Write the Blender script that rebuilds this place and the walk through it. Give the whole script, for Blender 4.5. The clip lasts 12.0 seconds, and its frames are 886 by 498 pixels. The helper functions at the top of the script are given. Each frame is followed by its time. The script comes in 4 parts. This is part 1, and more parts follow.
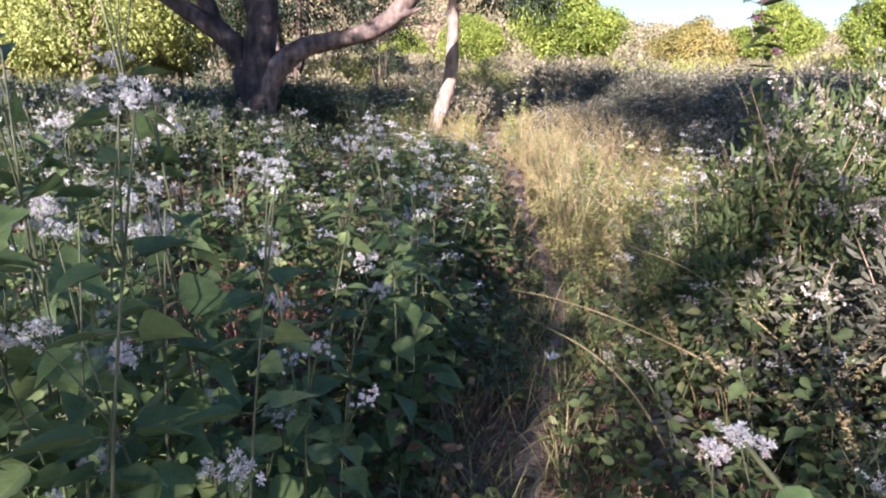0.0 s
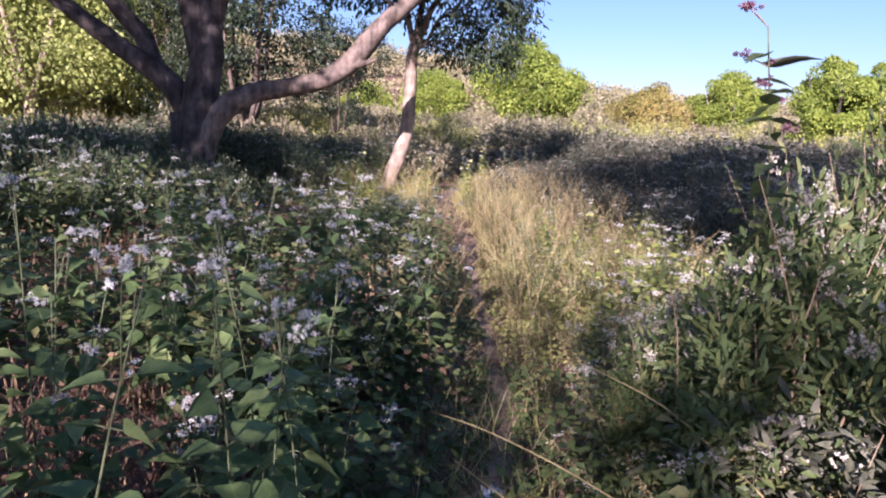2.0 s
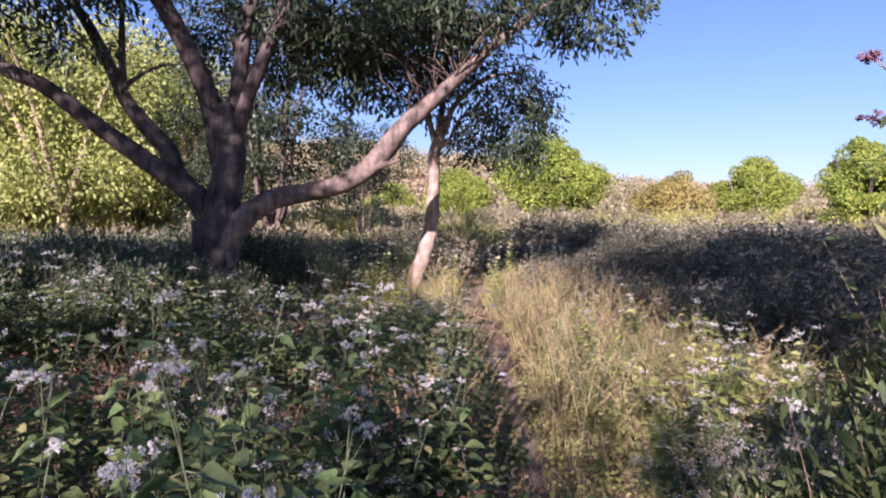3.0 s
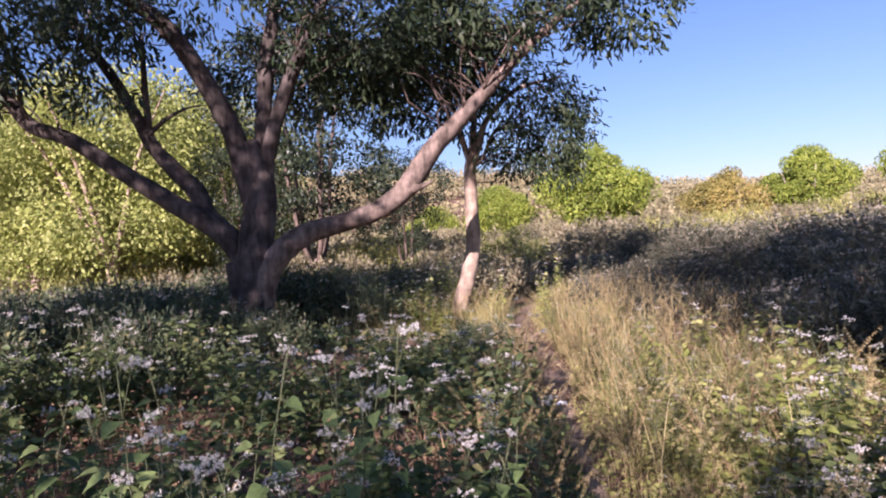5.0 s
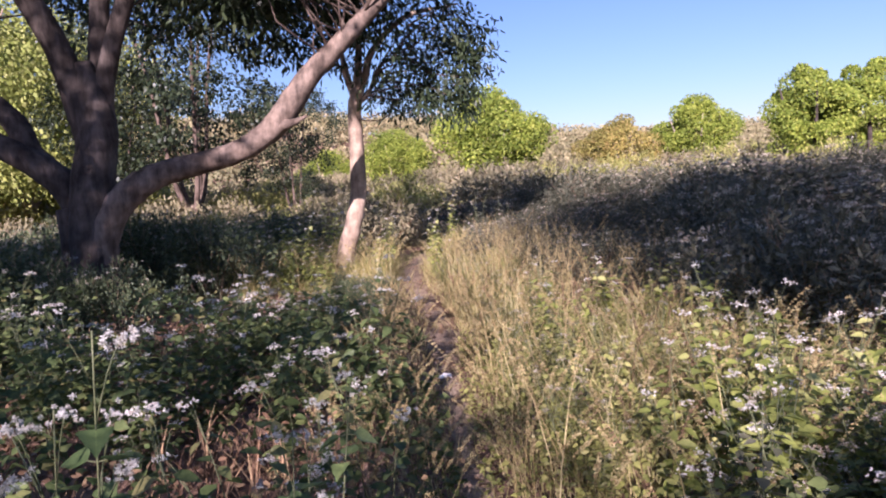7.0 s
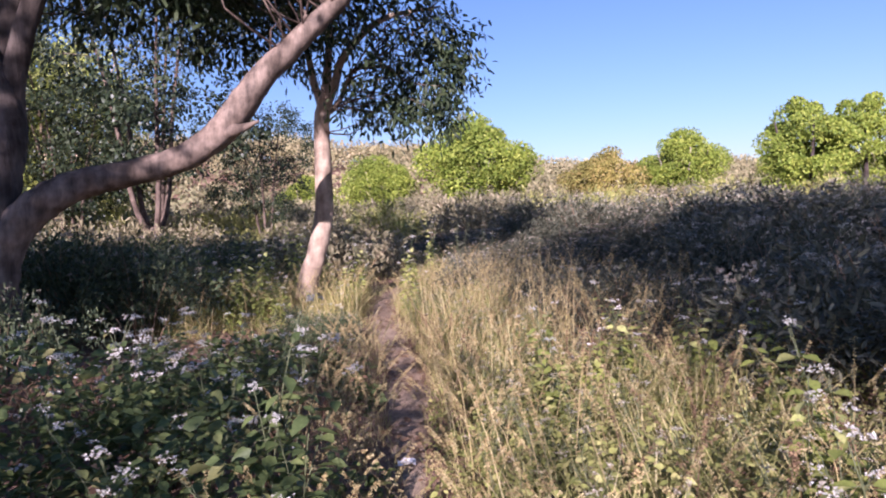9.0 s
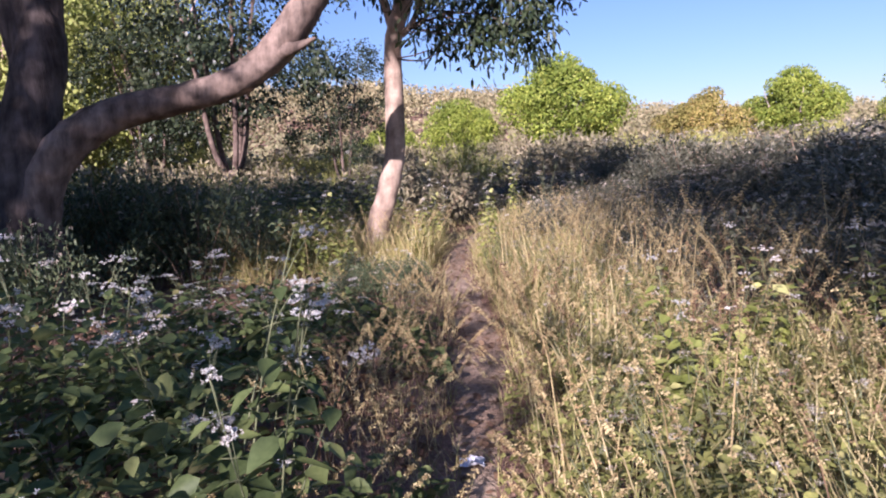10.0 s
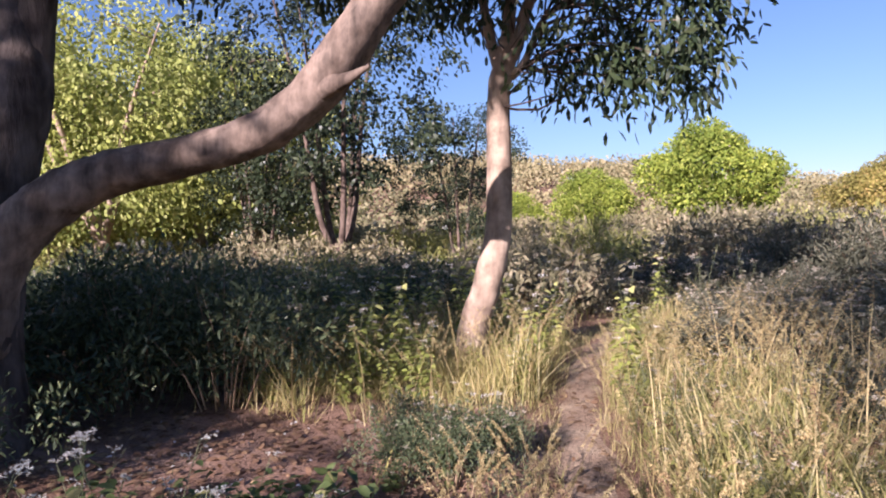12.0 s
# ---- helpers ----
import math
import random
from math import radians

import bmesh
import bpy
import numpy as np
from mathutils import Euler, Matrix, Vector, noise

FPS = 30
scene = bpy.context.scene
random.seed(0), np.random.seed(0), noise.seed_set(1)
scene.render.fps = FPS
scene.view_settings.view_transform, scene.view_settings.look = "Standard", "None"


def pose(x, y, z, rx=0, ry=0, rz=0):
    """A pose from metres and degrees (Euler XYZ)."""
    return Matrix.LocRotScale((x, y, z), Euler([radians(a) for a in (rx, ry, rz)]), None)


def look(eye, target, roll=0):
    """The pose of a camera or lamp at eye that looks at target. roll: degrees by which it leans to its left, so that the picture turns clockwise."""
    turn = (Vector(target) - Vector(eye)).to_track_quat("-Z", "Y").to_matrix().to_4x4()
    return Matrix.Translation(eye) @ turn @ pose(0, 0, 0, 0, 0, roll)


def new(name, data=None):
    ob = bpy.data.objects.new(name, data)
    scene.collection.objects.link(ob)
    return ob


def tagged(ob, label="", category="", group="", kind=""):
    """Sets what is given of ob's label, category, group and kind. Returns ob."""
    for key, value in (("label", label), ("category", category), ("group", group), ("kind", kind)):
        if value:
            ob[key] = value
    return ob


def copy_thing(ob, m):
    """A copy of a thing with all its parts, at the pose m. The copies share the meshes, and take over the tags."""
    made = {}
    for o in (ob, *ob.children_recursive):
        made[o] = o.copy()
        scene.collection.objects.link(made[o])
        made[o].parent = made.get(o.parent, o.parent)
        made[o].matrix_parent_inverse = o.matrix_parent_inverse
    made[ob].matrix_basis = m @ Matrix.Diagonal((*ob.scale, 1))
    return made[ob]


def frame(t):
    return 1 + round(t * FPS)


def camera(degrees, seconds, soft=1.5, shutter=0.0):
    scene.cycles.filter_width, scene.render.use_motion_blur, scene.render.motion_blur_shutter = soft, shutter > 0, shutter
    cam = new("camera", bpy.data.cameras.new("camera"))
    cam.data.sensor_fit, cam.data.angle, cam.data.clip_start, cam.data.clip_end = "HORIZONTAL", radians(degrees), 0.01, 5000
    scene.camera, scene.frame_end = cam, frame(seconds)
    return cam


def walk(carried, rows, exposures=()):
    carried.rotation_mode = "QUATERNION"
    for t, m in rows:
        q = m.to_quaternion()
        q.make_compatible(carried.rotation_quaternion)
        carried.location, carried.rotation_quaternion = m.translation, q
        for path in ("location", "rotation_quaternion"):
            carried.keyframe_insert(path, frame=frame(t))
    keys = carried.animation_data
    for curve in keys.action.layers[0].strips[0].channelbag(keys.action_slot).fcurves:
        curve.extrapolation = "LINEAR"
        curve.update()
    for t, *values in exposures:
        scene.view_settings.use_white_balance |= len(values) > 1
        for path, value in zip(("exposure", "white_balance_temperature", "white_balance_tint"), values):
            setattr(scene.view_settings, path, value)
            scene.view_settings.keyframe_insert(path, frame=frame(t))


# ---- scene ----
cam = camera(66.4, 12.0, soft=2.0)
METRES, EYE, TILT, LEAN, TURN = 8.0, 1.5, -14.5, 0.0, 0.0
ROWS = [
    (0.0, 0.0, 0.0, 0.0, 0.0, 0.0, 0.0),
    (0.5, 0.0005, 0.0276, 0.0038, -4.17, -0.58, -3.05),
    (1.0, 0.0032, 0.0494, 0.0139, -6.54, 0.68, -5.01),
    (1.5, 0.0171, 0.0761, 0.0214, -5.21, 2.18, -3.78),
    (2.0, 0.0233, 0.0904, 0.0285, -3.47, 4.35, -1.71),
    (2.5, 0.0265, 0.1086, 0.0338, -1.68, 8.92, 0.81),
    (3.0, 0.0231, 0.147, 0.0445, -0.92, 12.44, 0.11),
    (5.0, 0.0315, 0.2098, 0.0614, 4.02, 14.4, 3.95),
    (5.5, 0.0301, 0.2482, 0.0656, 4.27, 13.78, 5.59),
    (6.0, 0.0341, 0.278, 0.0767, 2.74, 13.03, 5.32),
    (6.5, 0.0425, 0.2963, 0.0839, 2.54, 11.02, 4.69),
    (7.0, 0.0629, 0.3428, 0.0911, -4.2, 9.16, 5.82),
    (9.0, 0.0914, 0.519, 0.1229, -5.89, 11.59, 4.88),
    (9.5, 0.0999, 0.5832, 0.1318, 1.15, 11.24, 2.1),
    (10.0, 0.1068, 0.6539, 0.1367, 0.94, 7.77, 2.97),
    (10.5, 0.1114, 0.7256, 0.1631, 2.85, 9.18, 3.62),
    (11.0, 0.1127, 0.7959, 0.1875, 5.69, 11.2, 1.89),
    (11.5, 0.1143, 0.8754, 0.2173, 6.62, 14.44, 0.55),
    (12.0, 0.1208, 0.9498, 0.2304, 11.35, 13.88, -0.62),
]
walk(cam, [(t, pose(0, 0, EYE, TILT, LEAN, TURN) @ pose(METRES * x, METRES * y, METRES * z, 90 + pitch, roll, yaw)) for t, x, y, z, yaw, pitch, roll in ROWS],
     exposures=[(0.0, 1.86, 5080, 33), (1.5, 1.62, 5060, 38), (3.0, 1.37, 5160, 43), (5.5, 1.35, 5320, 42), (9.5, 1.33, 5100, 41), (12.0, 1.4, 5300, 36)])

# ---- light ----
SUN = Vector((-0.30, -0.90, 0.37)).normalized()
world = bpy.data.worlds.new("world")
scene.world = world
world.use_nodes = True
wt = world.node_tree
sky = wt.nodes.new("ShaderNodeTexSky")
sky.sky_type = "NISHITA"
sky.sun_disc = False
sky.sun_elevation = math.asin(SUN.z)
sky.sun_rotation = math.atan2(SUN.x, SUN.y)
sky.air_density, sky.dust_density, sky.ozone_density = 1.5, 1.0, 3.0
sky.altitude = 1500
background = wt.nodes["Background"]
background.inputs["Strength"].default_value = 0.046
wt.links.new(sky.outputs["Color"], background.inputs["Color"])
sun_data = bpy.data.lights.new("sun", "SUN")
sun_data.energy, sun_data.angle, sun_data.color = 5.0, radians(0.6), (1.0, 0.85, 0.62)
sun = new("sun", sun_data)
sun.matrix_world = look(SUN * 50, (0, 0, 0))


# ---- materials ----
def nodes_of(name, rough, spec=0.3):
    mat = bpy.data.materials.new(name)
    mat.use_nodes = True
    nt = mat.node_tree
    bsdf = nt.nodes["Principled BSDF"]
    bsdf.inputs["Roughness"].default_value = rough
    bsdf.inputs["Specular IOR Level"].default_value = spec
    return mat, nt, bsdf


def ramp(nt, source, stops):
    r = nt.nodes.new("ShaderNodeValToRGB")
    while len(r.color_ramp.elements) < len(stops):
        r.color_ramp.elements.new(0.5)
    for e, (at, c) in zip(r.color_ramp.elements, stops):
        e.position, e.color = at, (*c, 1)
    nt.links.new(source, r.inputs[0])
    return r.outputs[0]


def noisy(nt, scale, detail=3, stretch=(1, 1, 1), rough=0.55):
    tc = nt.nodes.new("ShaderNodeNewGeometry")
    mp = nt.nodes.new("ShaderNodeMapping")
    mp.inputs["Scale"].default_value = stretch
    nt.links.new(tc.outputs["Position"], mp.inputs["Vector"])
    n = nt.nodes.new("ShaderNodeTexNoise")
    n.inputs["Scale"].default_value, n.inputs["Detail"].default_value, n.inputs["Roughness"].default_value = scale, detail, rough
    nt.links.new(mp.outputs[0], n.inputs["Vector"])
    return n.outputs["Fac"]


def mixed(nt, a, b, fac, mode="MIX"):
    m = nt.nodes.new("ShaderNodeMix")
    m.data_type, m.blend_type = "RGBA", mode
    if isinstance(fac, float):
        m.inputs[0].default_value = fac
    else:
        nt.links.new(fac, m.inputs[0])
    nt.links.new(a, m.inputs[6])
    nt.links.new(b, m.inputs[7])
    return m.outputs[2]


def bumped(nt, bsdf, height, strength, distance):
    b = nt.nodes.new("ShaderNodeBump")
    b.inputs["Strength"].default_value, b.inputs["Distance"].default_value = strength, distance
    nt.links.new(height, b.inputs["Height"])
    nt.links.new(b.outputs[0], bsdf.inputs["Normal"])


def leafy(name, stops, rough=0.55, through_light=0.35, patch=0.8, single=False):
    """A thin leaf: colour varies from leaf to leaf and in patches, and some light passes through it."""
    mat, nt, bsdf = nodes_of(name, rough, 0.25)
    if single:
        source = nt.nodes.new("ShaderNodeObjectInfo").outputs["Random"]
    else:
        source = nt.nodes.new("ShaderNodeNewGeometry").outputs["Random Per Island"]
    colour = ramp(nt, source, stops)
    blotch = ramp(nt, noisy(nt, patch, 4), [(0.3, (0.62, 0.66, 0.6)), (0.7, (1.25, 1.2, 1.1))])
    colour = mixed(nt, colour, blotch, 1.0, "MULTIPLY")
    if single:
        xyz = nt.nodes.new("ShaderNodeSeparateXYZ")
        nt.links.new(nt.nodes.new("ShaderNodeTexCoord").outputs["Object"], xyz.inputs[0])

        def calc(kind, a, b=0.0):
            m = nt.nodes.new("ShaderNodeMath")
            m.operation = kind
            for socket, v in zip(m.inputs, (a, b)):
                if isinstance(v, float):
                    socket.default_value = v
                else:
                    nt.links.new(v, socket)
            return m.outputs[0]

        across = calc("ABSOLUTE", xyz.outputs["Y"])
        rib = calc("LESS_THAN", across, 0.012)
        side = calc("SINE", calc("MULTIPLY", calc("SUBTRACT", xyz.outputs["X"], calc("MULTIPLY", across, 0.9)), 44.0))
        vein = calc("MAXIMUM", rib, calc("MULTIPLY", calc("GREATER_THAN", side, 0.94), 0.4))
        colour = mixed(nt, colour, ramp(nt, vein, [(0.0, (1.0, 1.0, 1.0)), (1.0, (1.28, 1.24, 1.2))]), 1.0, "MULTIPLY")
    fine = ramp(nt, noisy(nt, 60, 2), [(0.3, (0.8, 0.82, 0.78)), (0.7, (1.12, 1.1, 1.08))])
    colour = mixed(nt, colour, fine, 1.0, "MULTIPLY")
    nt.links.new(colour, bsdf.inputs["Base Color"])
    tr = nt.nodes.new("ShaderNodeBsdfTranslucent")
    nt.links.new(colour, tr.inputs["Color"])
    mix = nt.nodes.new("ShaderNodeMixShader")
    mix.inputs[0].default_value = through_light
    nt.links.new(bsdf.outputs[0], mix.inputs[1])
    nt.links.new(tr.outputs[0], mix.inputs[2])
    nt.links.new(mix.outputs[0], nt.nodes["Material Output"].inputs[0])
    return mat


def barky(name, dark, pale, scale=9.0, depth=0.02):
    mat, nt, bsdf = nodes_of(name, 0.9, 0.15)
    grain = noisy(nt, scale, 6, (1, 1, 0.22), 0.65)
    colour = ramp(nt, grain, [(0.3, dark), (0.62, pale)])
    stain = ramp(nt, noisy(nt, 4.5, 4), [(0.36, (0.58, 0.55, 0.53)), (0.62, (1.2, 1.17, 1.15))])
    nt.links.new(mixed(nt, colour, stain, 1.0, "MULTIPLY"), bsdf.inputs["Base Color"])
    bumped(nt, bsdf, grain, 0.9, depth)
    return mat


def earthy(name, low, mid, high, scale):
    mat, nt, bsdf = nodes_of(name, 0.95, 0.1)
    big = noisy(nt, scale, 5)
    colour = ramp(nt, big, [(0.32, low), (0.5, mid), (0.68, high)])
    grit = noisy(nt, 45, 4)
    shade = ramp(nt, grit, [(0.3, (0.6, 0.6, 0.6)), (0.7, (1.25, 1.22, 1.2))])
    nt.links.new(mixed(nt, colour, shade, 1.0, "MULTIPLY"), bsdf.inputs["Base Color"])
    bumped(nt, bsdf, grit, 0.8, 0.03)
    return mat


def plain(name, a, b, rough=0.7, scale=25.0):
    mat, nt, bsdf = nodes_of(name, rough, 0.3)
    nt.links.new(ramp(nt, noisy(nt, scale, 3), [(0.35, a), (0.65, b)]), bsdf.inputs["Base Color"])
    return mat


M_SOIL = earthy("soil", (0.18, 0.11, 0.075), (0.28, 0.18, 0.125), (0.38, 0.26, 0.185), 1.3)
M_PATH = earthy("trodden_earth", (0.25, 0.175, 0.115), (0.36, 0.265, 0.18), (0.46, 0.36, 0.245), 2.5)
M_BARK = barky("grey_bark", (0.030, 0.025, 0.022), (0.115, 0.094, 0.080), 9.0, 0.04)
# smoother bark for the leaning limb; its paler colour carries the sunlight there
M_SUNLIT_LIMB_BARK = barky("smooth_sunlit_limb_bark", (0.062, 0.049, 0.040), (0.26, 0.20, 0.155), 8.0, 0.014)
M_PALE_BARK = barky("pale_bark", (0.25, 0.185, 0.135), (0.47, 0.37, 0.275), 7.0, 0.012)
M_TWIG = barky("twig_bark", (0.07, 0.05, 0.04), (0.17, 0.13, 0.10), 20.0, 0.004)
M_WHITE_BARK = barky("whitish_bark", (0.30, 0.25, 0.20), (0.58, 0.50, 0.42), 6.0, 0.01)
M_TREE_LEAF = leafy("tree_leaf", [(0.0, (0.028, 0.045, 0.022)), (0.6, (0.054, 0.078, 0.037)), (1.0, (0.096, 0.116, 0.062))], 0.42, 0.14)
M_DARK_LEAF = leafy("dark_leaf", [(0.0, (0.056, 0.077, 0.045)), (0.6, (0.106, 0.138, 0.073)), (1.0, (0.188, 0.213, 0.112))], 0.45, 0.2)
# shade over the dark trees' crowns is put into this near-black leaf colour
M_SHADED_TREE_LEAF = leafy("shaded_tree_leaf", [(0.0, (0.022, 0.034, 0.018)), (0.6, (0.042, 0.058, 0.030)), (1.0, (0.08, 0.095, 0.055))], 0.4, 0.1)
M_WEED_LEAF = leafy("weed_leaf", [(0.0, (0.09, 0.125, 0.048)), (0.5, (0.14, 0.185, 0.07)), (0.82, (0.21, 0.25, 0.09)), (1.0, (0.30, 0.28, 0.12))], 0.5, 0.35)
M_BROAD_LEAF = leafy("broad_weed_leaf", [(0.0, (0.104, 0.159, 0.061)), (0.6, (0.171, 0.244, 0.091)), (1.0, (0.281, 0.342, 0.134))], 0.45, 0.35, 3.0, True)
M_DRY_LEAF = leafy("dry_leaf", [(0.0, (0.139, 0.080, 0.053)), (0.6, (0.256, 0.159, 0.099)), (1.0, (0.421, 0.291, 0.172))], 0.8, 0.2)
M_SHRUB_LEAF = leafy("shrub_leaf", [(0.0, (0.075, 0.080, 0.055)), (0.6, (0.135, 0.135, 0.095)), (1.0, (0.24, 0.23, 0.17))], 0.6, 0.2)
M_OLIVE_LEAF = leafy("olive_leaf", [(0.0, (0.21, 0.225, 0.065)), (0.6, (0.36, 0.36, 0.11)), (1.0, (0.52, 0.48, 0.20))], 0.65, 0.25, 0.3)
M_SCRUB_LEAF = leafy("scrub_leaf", [(0.0, (0.16, 0.15, 0.09)), (0.6, (0.29, 0.26, 0.16)), (1.0, (0.44, 0.38, 0.27))], 0.7, 0.25, 0.25)
M_GRASS = leafy("grass_blade", [(0.0, (0.26, 0.27, 0.09)), (0.4, (0.45, 0.41, 0.16)), (0.75, (0.60, 0.51, 0.25)), (1.0, (0.70, 0.60, 0.36))], 0.6, 0.35, 0.9)
M_STRAW = leafy("straw", [(0.0, (0.32, 0.23, 0.12)), (0.5, (0.48, 0.38, 0.19)), (1.0, (0.63, 0.53, 0.30))], 0.7, 0.25, 1.2)
M_STEM = plain("green_stem", (0.085, 0.10, 0.045), (0.16, 0.17, 0.08), 0.6)
M_DRY_STEM = plain("dry_stem", (0.20, 0.13, 0.08), (0.36, 0.26, 0.16), 0.8)
M_FLOWER = leafy("white_floret", [(0.0, (0.620, 0.560, 0.520)), (0.35, (0.800, 0.770, 0.780)), (1.0, (0.860, 0.840, 0.870))], 0.8, 0.3)
M_OLD_FLOWER = leafy("faded_floret", [(0.0, (0.34, 0.27, 0.21)), (0.5, (0.55, 0.49, 0.42)), (1.0, (0.74, 0.70, 0.64))], 0.85, 0.25)
M_MAUVE = leafy("mauve_floret", [(0.0, (0.200, 0.090, 0.130)), (1.0, (0.380, 0.220, 0.280))], 0.8, 0.25)
M_BRIGHT_LEAF = leafy("bright_leaf", [(0.0, (0.15, 0.21, 0.03)), (0.6, (0.28, 0.35, 0.05)), (1.0, (0.44, 0.47, 0.09))], 0.55, 0.3, 0.35)
M_SUNLIT_LEAF = leafy("sunlit_leaf", [(0.0, (0.25, 0.29, 0.07)), (0.6, (0.39, 0.43, 0.11)), (1.0, (0.55, 0.55, 0.22))], 0.6, 0.35, 0.4)
M_RUST_LEAF = leafy("rust_leaf", [(0.0, (0.24, 0.22, 0.06)), (0.6, (0.36, 0.32, 0.09)), (1.0, (0.46, 0.33, 0.13))], 0.6, 0.25, 0.35)
M_FAR_LEAF = leafy("far_woodland_leaf", [(0.0, (0.24, 0.225, 0.12)), (0.5, (0.35, 0.31, 0.175)), (1.0, (0.46, 0.39, 0.245))], 0.8, 0.2, 0.07)
M_PAPER = plain("crumpled_paper", (0.62, 0.62, 0.62), (0.82, 0.82, 0.84), 0.7)


# ---- mesh helpers ----
RNG = np.random.default_rng(7)


def unit(v):
    return v / np.maximum(np.linalg.norm(v, axis=-1, keepdims=True), 1e-9)


def tri_mesh(name, verts, tris, mat, smooth=True):
    me = bpy.data.meshes.new(name)
    verts, tris = np.asarray(verts, np.float32), np.asarray(tris, np.int32)
    me.vertices.add(len(verts))
    me.vertices.foreach_set("co", verts.ravel())
    me.loops.add(tris.size)
    me.loops.foreach_set("vertex_index", tris.ravel())
    me.polygons.add(len(tris))
    me.polygons.foreach_set("loop_start", np.arange(0, tris.size, 3, dtype=np.int32))
    me.polygons.foreach_set("loop_total", np.full(len(tris), 3, np.int32))
    me.polygons.foreach_set("use_smooth", np.full(len(tris), smooth))
    me.materials.append(mat)
    me.update(calc_edges=True)
    return me


def leaf_shape(widths, fold=0.12, droop=0.15):
    """A leaf along x, one unit long: a midrib with a half-width at each even step."""
    n = len(widths)
    v, f = [], []
    for i, w in enumerate(widths):
        t = i / (n - 1)
        z = -droop * t * t
        v += [(t, 0, z - fold * w), (t, w, z + fold * w), (t, -w, z + fold * w)]
    for i in range(n - 1):
        a, b = 3 * i, 3 * i + 3
        if widths[i + 1] <= 1e-6:
            f += [(a, b, a + 1), (a, a + 2, b)]
        elif widths[i] <= 1e-6:
            f += [(a, b, b + 1), (a, b + 2, b)]
        else:
            f += [(a, b, b + 1), (a, b + 1, a + 1), (a, a + 2, b + 2), (a, b + 2, b)]
    return np.array(v, float), np.array(f, int)


def flat_leaf(w1=0.14, w2=0.10):
    v = np.array([(0, 0, 0), (0.35, w1, 0.03), (0.35, -w1, 0.03), (0.75, w2, -0.02), (0.75, -w2, -0.02), (1, 0, -0.1)], float)
    return v, np.array([(0, 2, 1), (1, 2, 3), (2, 4, 3), (3, 4, 5)])


def blade_shape(w=0.012, bend=0.35):
    v = []
    for t, k in ((0, 1.0), (0.35, 0.9), (0.7, 0.6)):
        v += [(t, w * k, bend * t * t), (t, -w * k, bend * t * t)]
    v.append((1, 0, bend * 1.15))
    return np.array(v, float), np.array([(0, 1, 2), (1, 3, 2), (2, 3, 4), (3, 5, 4), (4, 5, 6)])


def puff_shape(n=16, seed=3, thick=0.22):
    """A fluffy floret: narrow petals standing out from one point."""
    r = np.random.default_rng(seed)
    v, f = [(0, 0, 0)], []
    for i in range(n):
        d = unit(r.normal(size=3) + (0.5, 0, 0))
        s = unit(np.cross(d, r.normal(size=3)))
        tip = d * r.uniform(0.5, 1.1)
        k = len(v)
        v += [tuple(tip + s * thick), tuple(tip - s * thick)]
        f.append((0, k, k + 1))
    return np.array(v), np.array(f)


HEART = leaf_shape([0.02, 0.30, 0.40, 0.39, 0.36, 0.27, 0.22, 0.11, 0.07, 0.0], 0.18, 0.3)
OVATE = leaf_shape([0.0, 0.27, 0.30, 0.17, 0.0], 0.2, 0.25)
LANCE = flat_leaf(0.14, 0.11)
ROUND = flat_leaf(0.26, 0.22)
BLADE = blade_shape()
PUFF = puff_shape(12, 3, 0.26)
FLUFF = puff_shape(48, 4, 0.085)
TUFT = puff_shape(9, 5, 0.3)


def scatter(shape, at, along, face, size, wide=1.0):
    """Vertices and triangles of many leaves: where each starts, the way it points, the way it faces, its length."""
    tv, tf = shape
    n = len(at)
    d = unit(np.asarray(along, float))
    b = unit(np.cross(np.asarray(face, float), d))
    u = np.cross(d, b)
    s = np.broadcast_to(np.asarray(size, float), (n,))[:, None, None]
    w = np.broadcast_to(np.asarray(wide, float), (n,))[:, None, None]
    v = (tv[None, :, 0:1] * d[:, None] + tv[None, :, 1:2] * w * b[:, None] + tv[None, :, 2:3] * u[:, None]) * s + np.asarray(at)[:, None]
    f = tf[None] + (np.arange(n) * len(tv))[:, None, None]
    return v.reshape(-1, 3), f.reshape(-1, 3)


def merged(*pieces):
    vs, fs, k = [], [], 0
    for v, f in pieces:
        vs.append(v)
        fs.append(f + k)
        k += len(v)
    return np.concatenate(vs), np.concatenate(fs)


def smooth_line(points, steps):
    """Catmull-Rom through rows of x, y, z, radius."""
    p = np.array(points, float)
    p = np.vstack([2 * p[0] - p[1], p, 2 * p[-1] - p[-2]])
    out = []
    for i in range(1, len(p) - 2):
        for t in np.linspace(0, 1, steps, endpoint=False):
            a, b, c, d = p[i - 1:i + 3]
            out.append(0.5 * (2 * b + (c - a) * t + (2 * a - 5 * b + 4 * c - d) * t * t + (3 * b - a - 3 * c + d) * t ** 3))
    out.append(p[-2])
    out = np.array(out)
    out[:, 3] = np.maximum(out[:, 3], 0.0006)
    return out


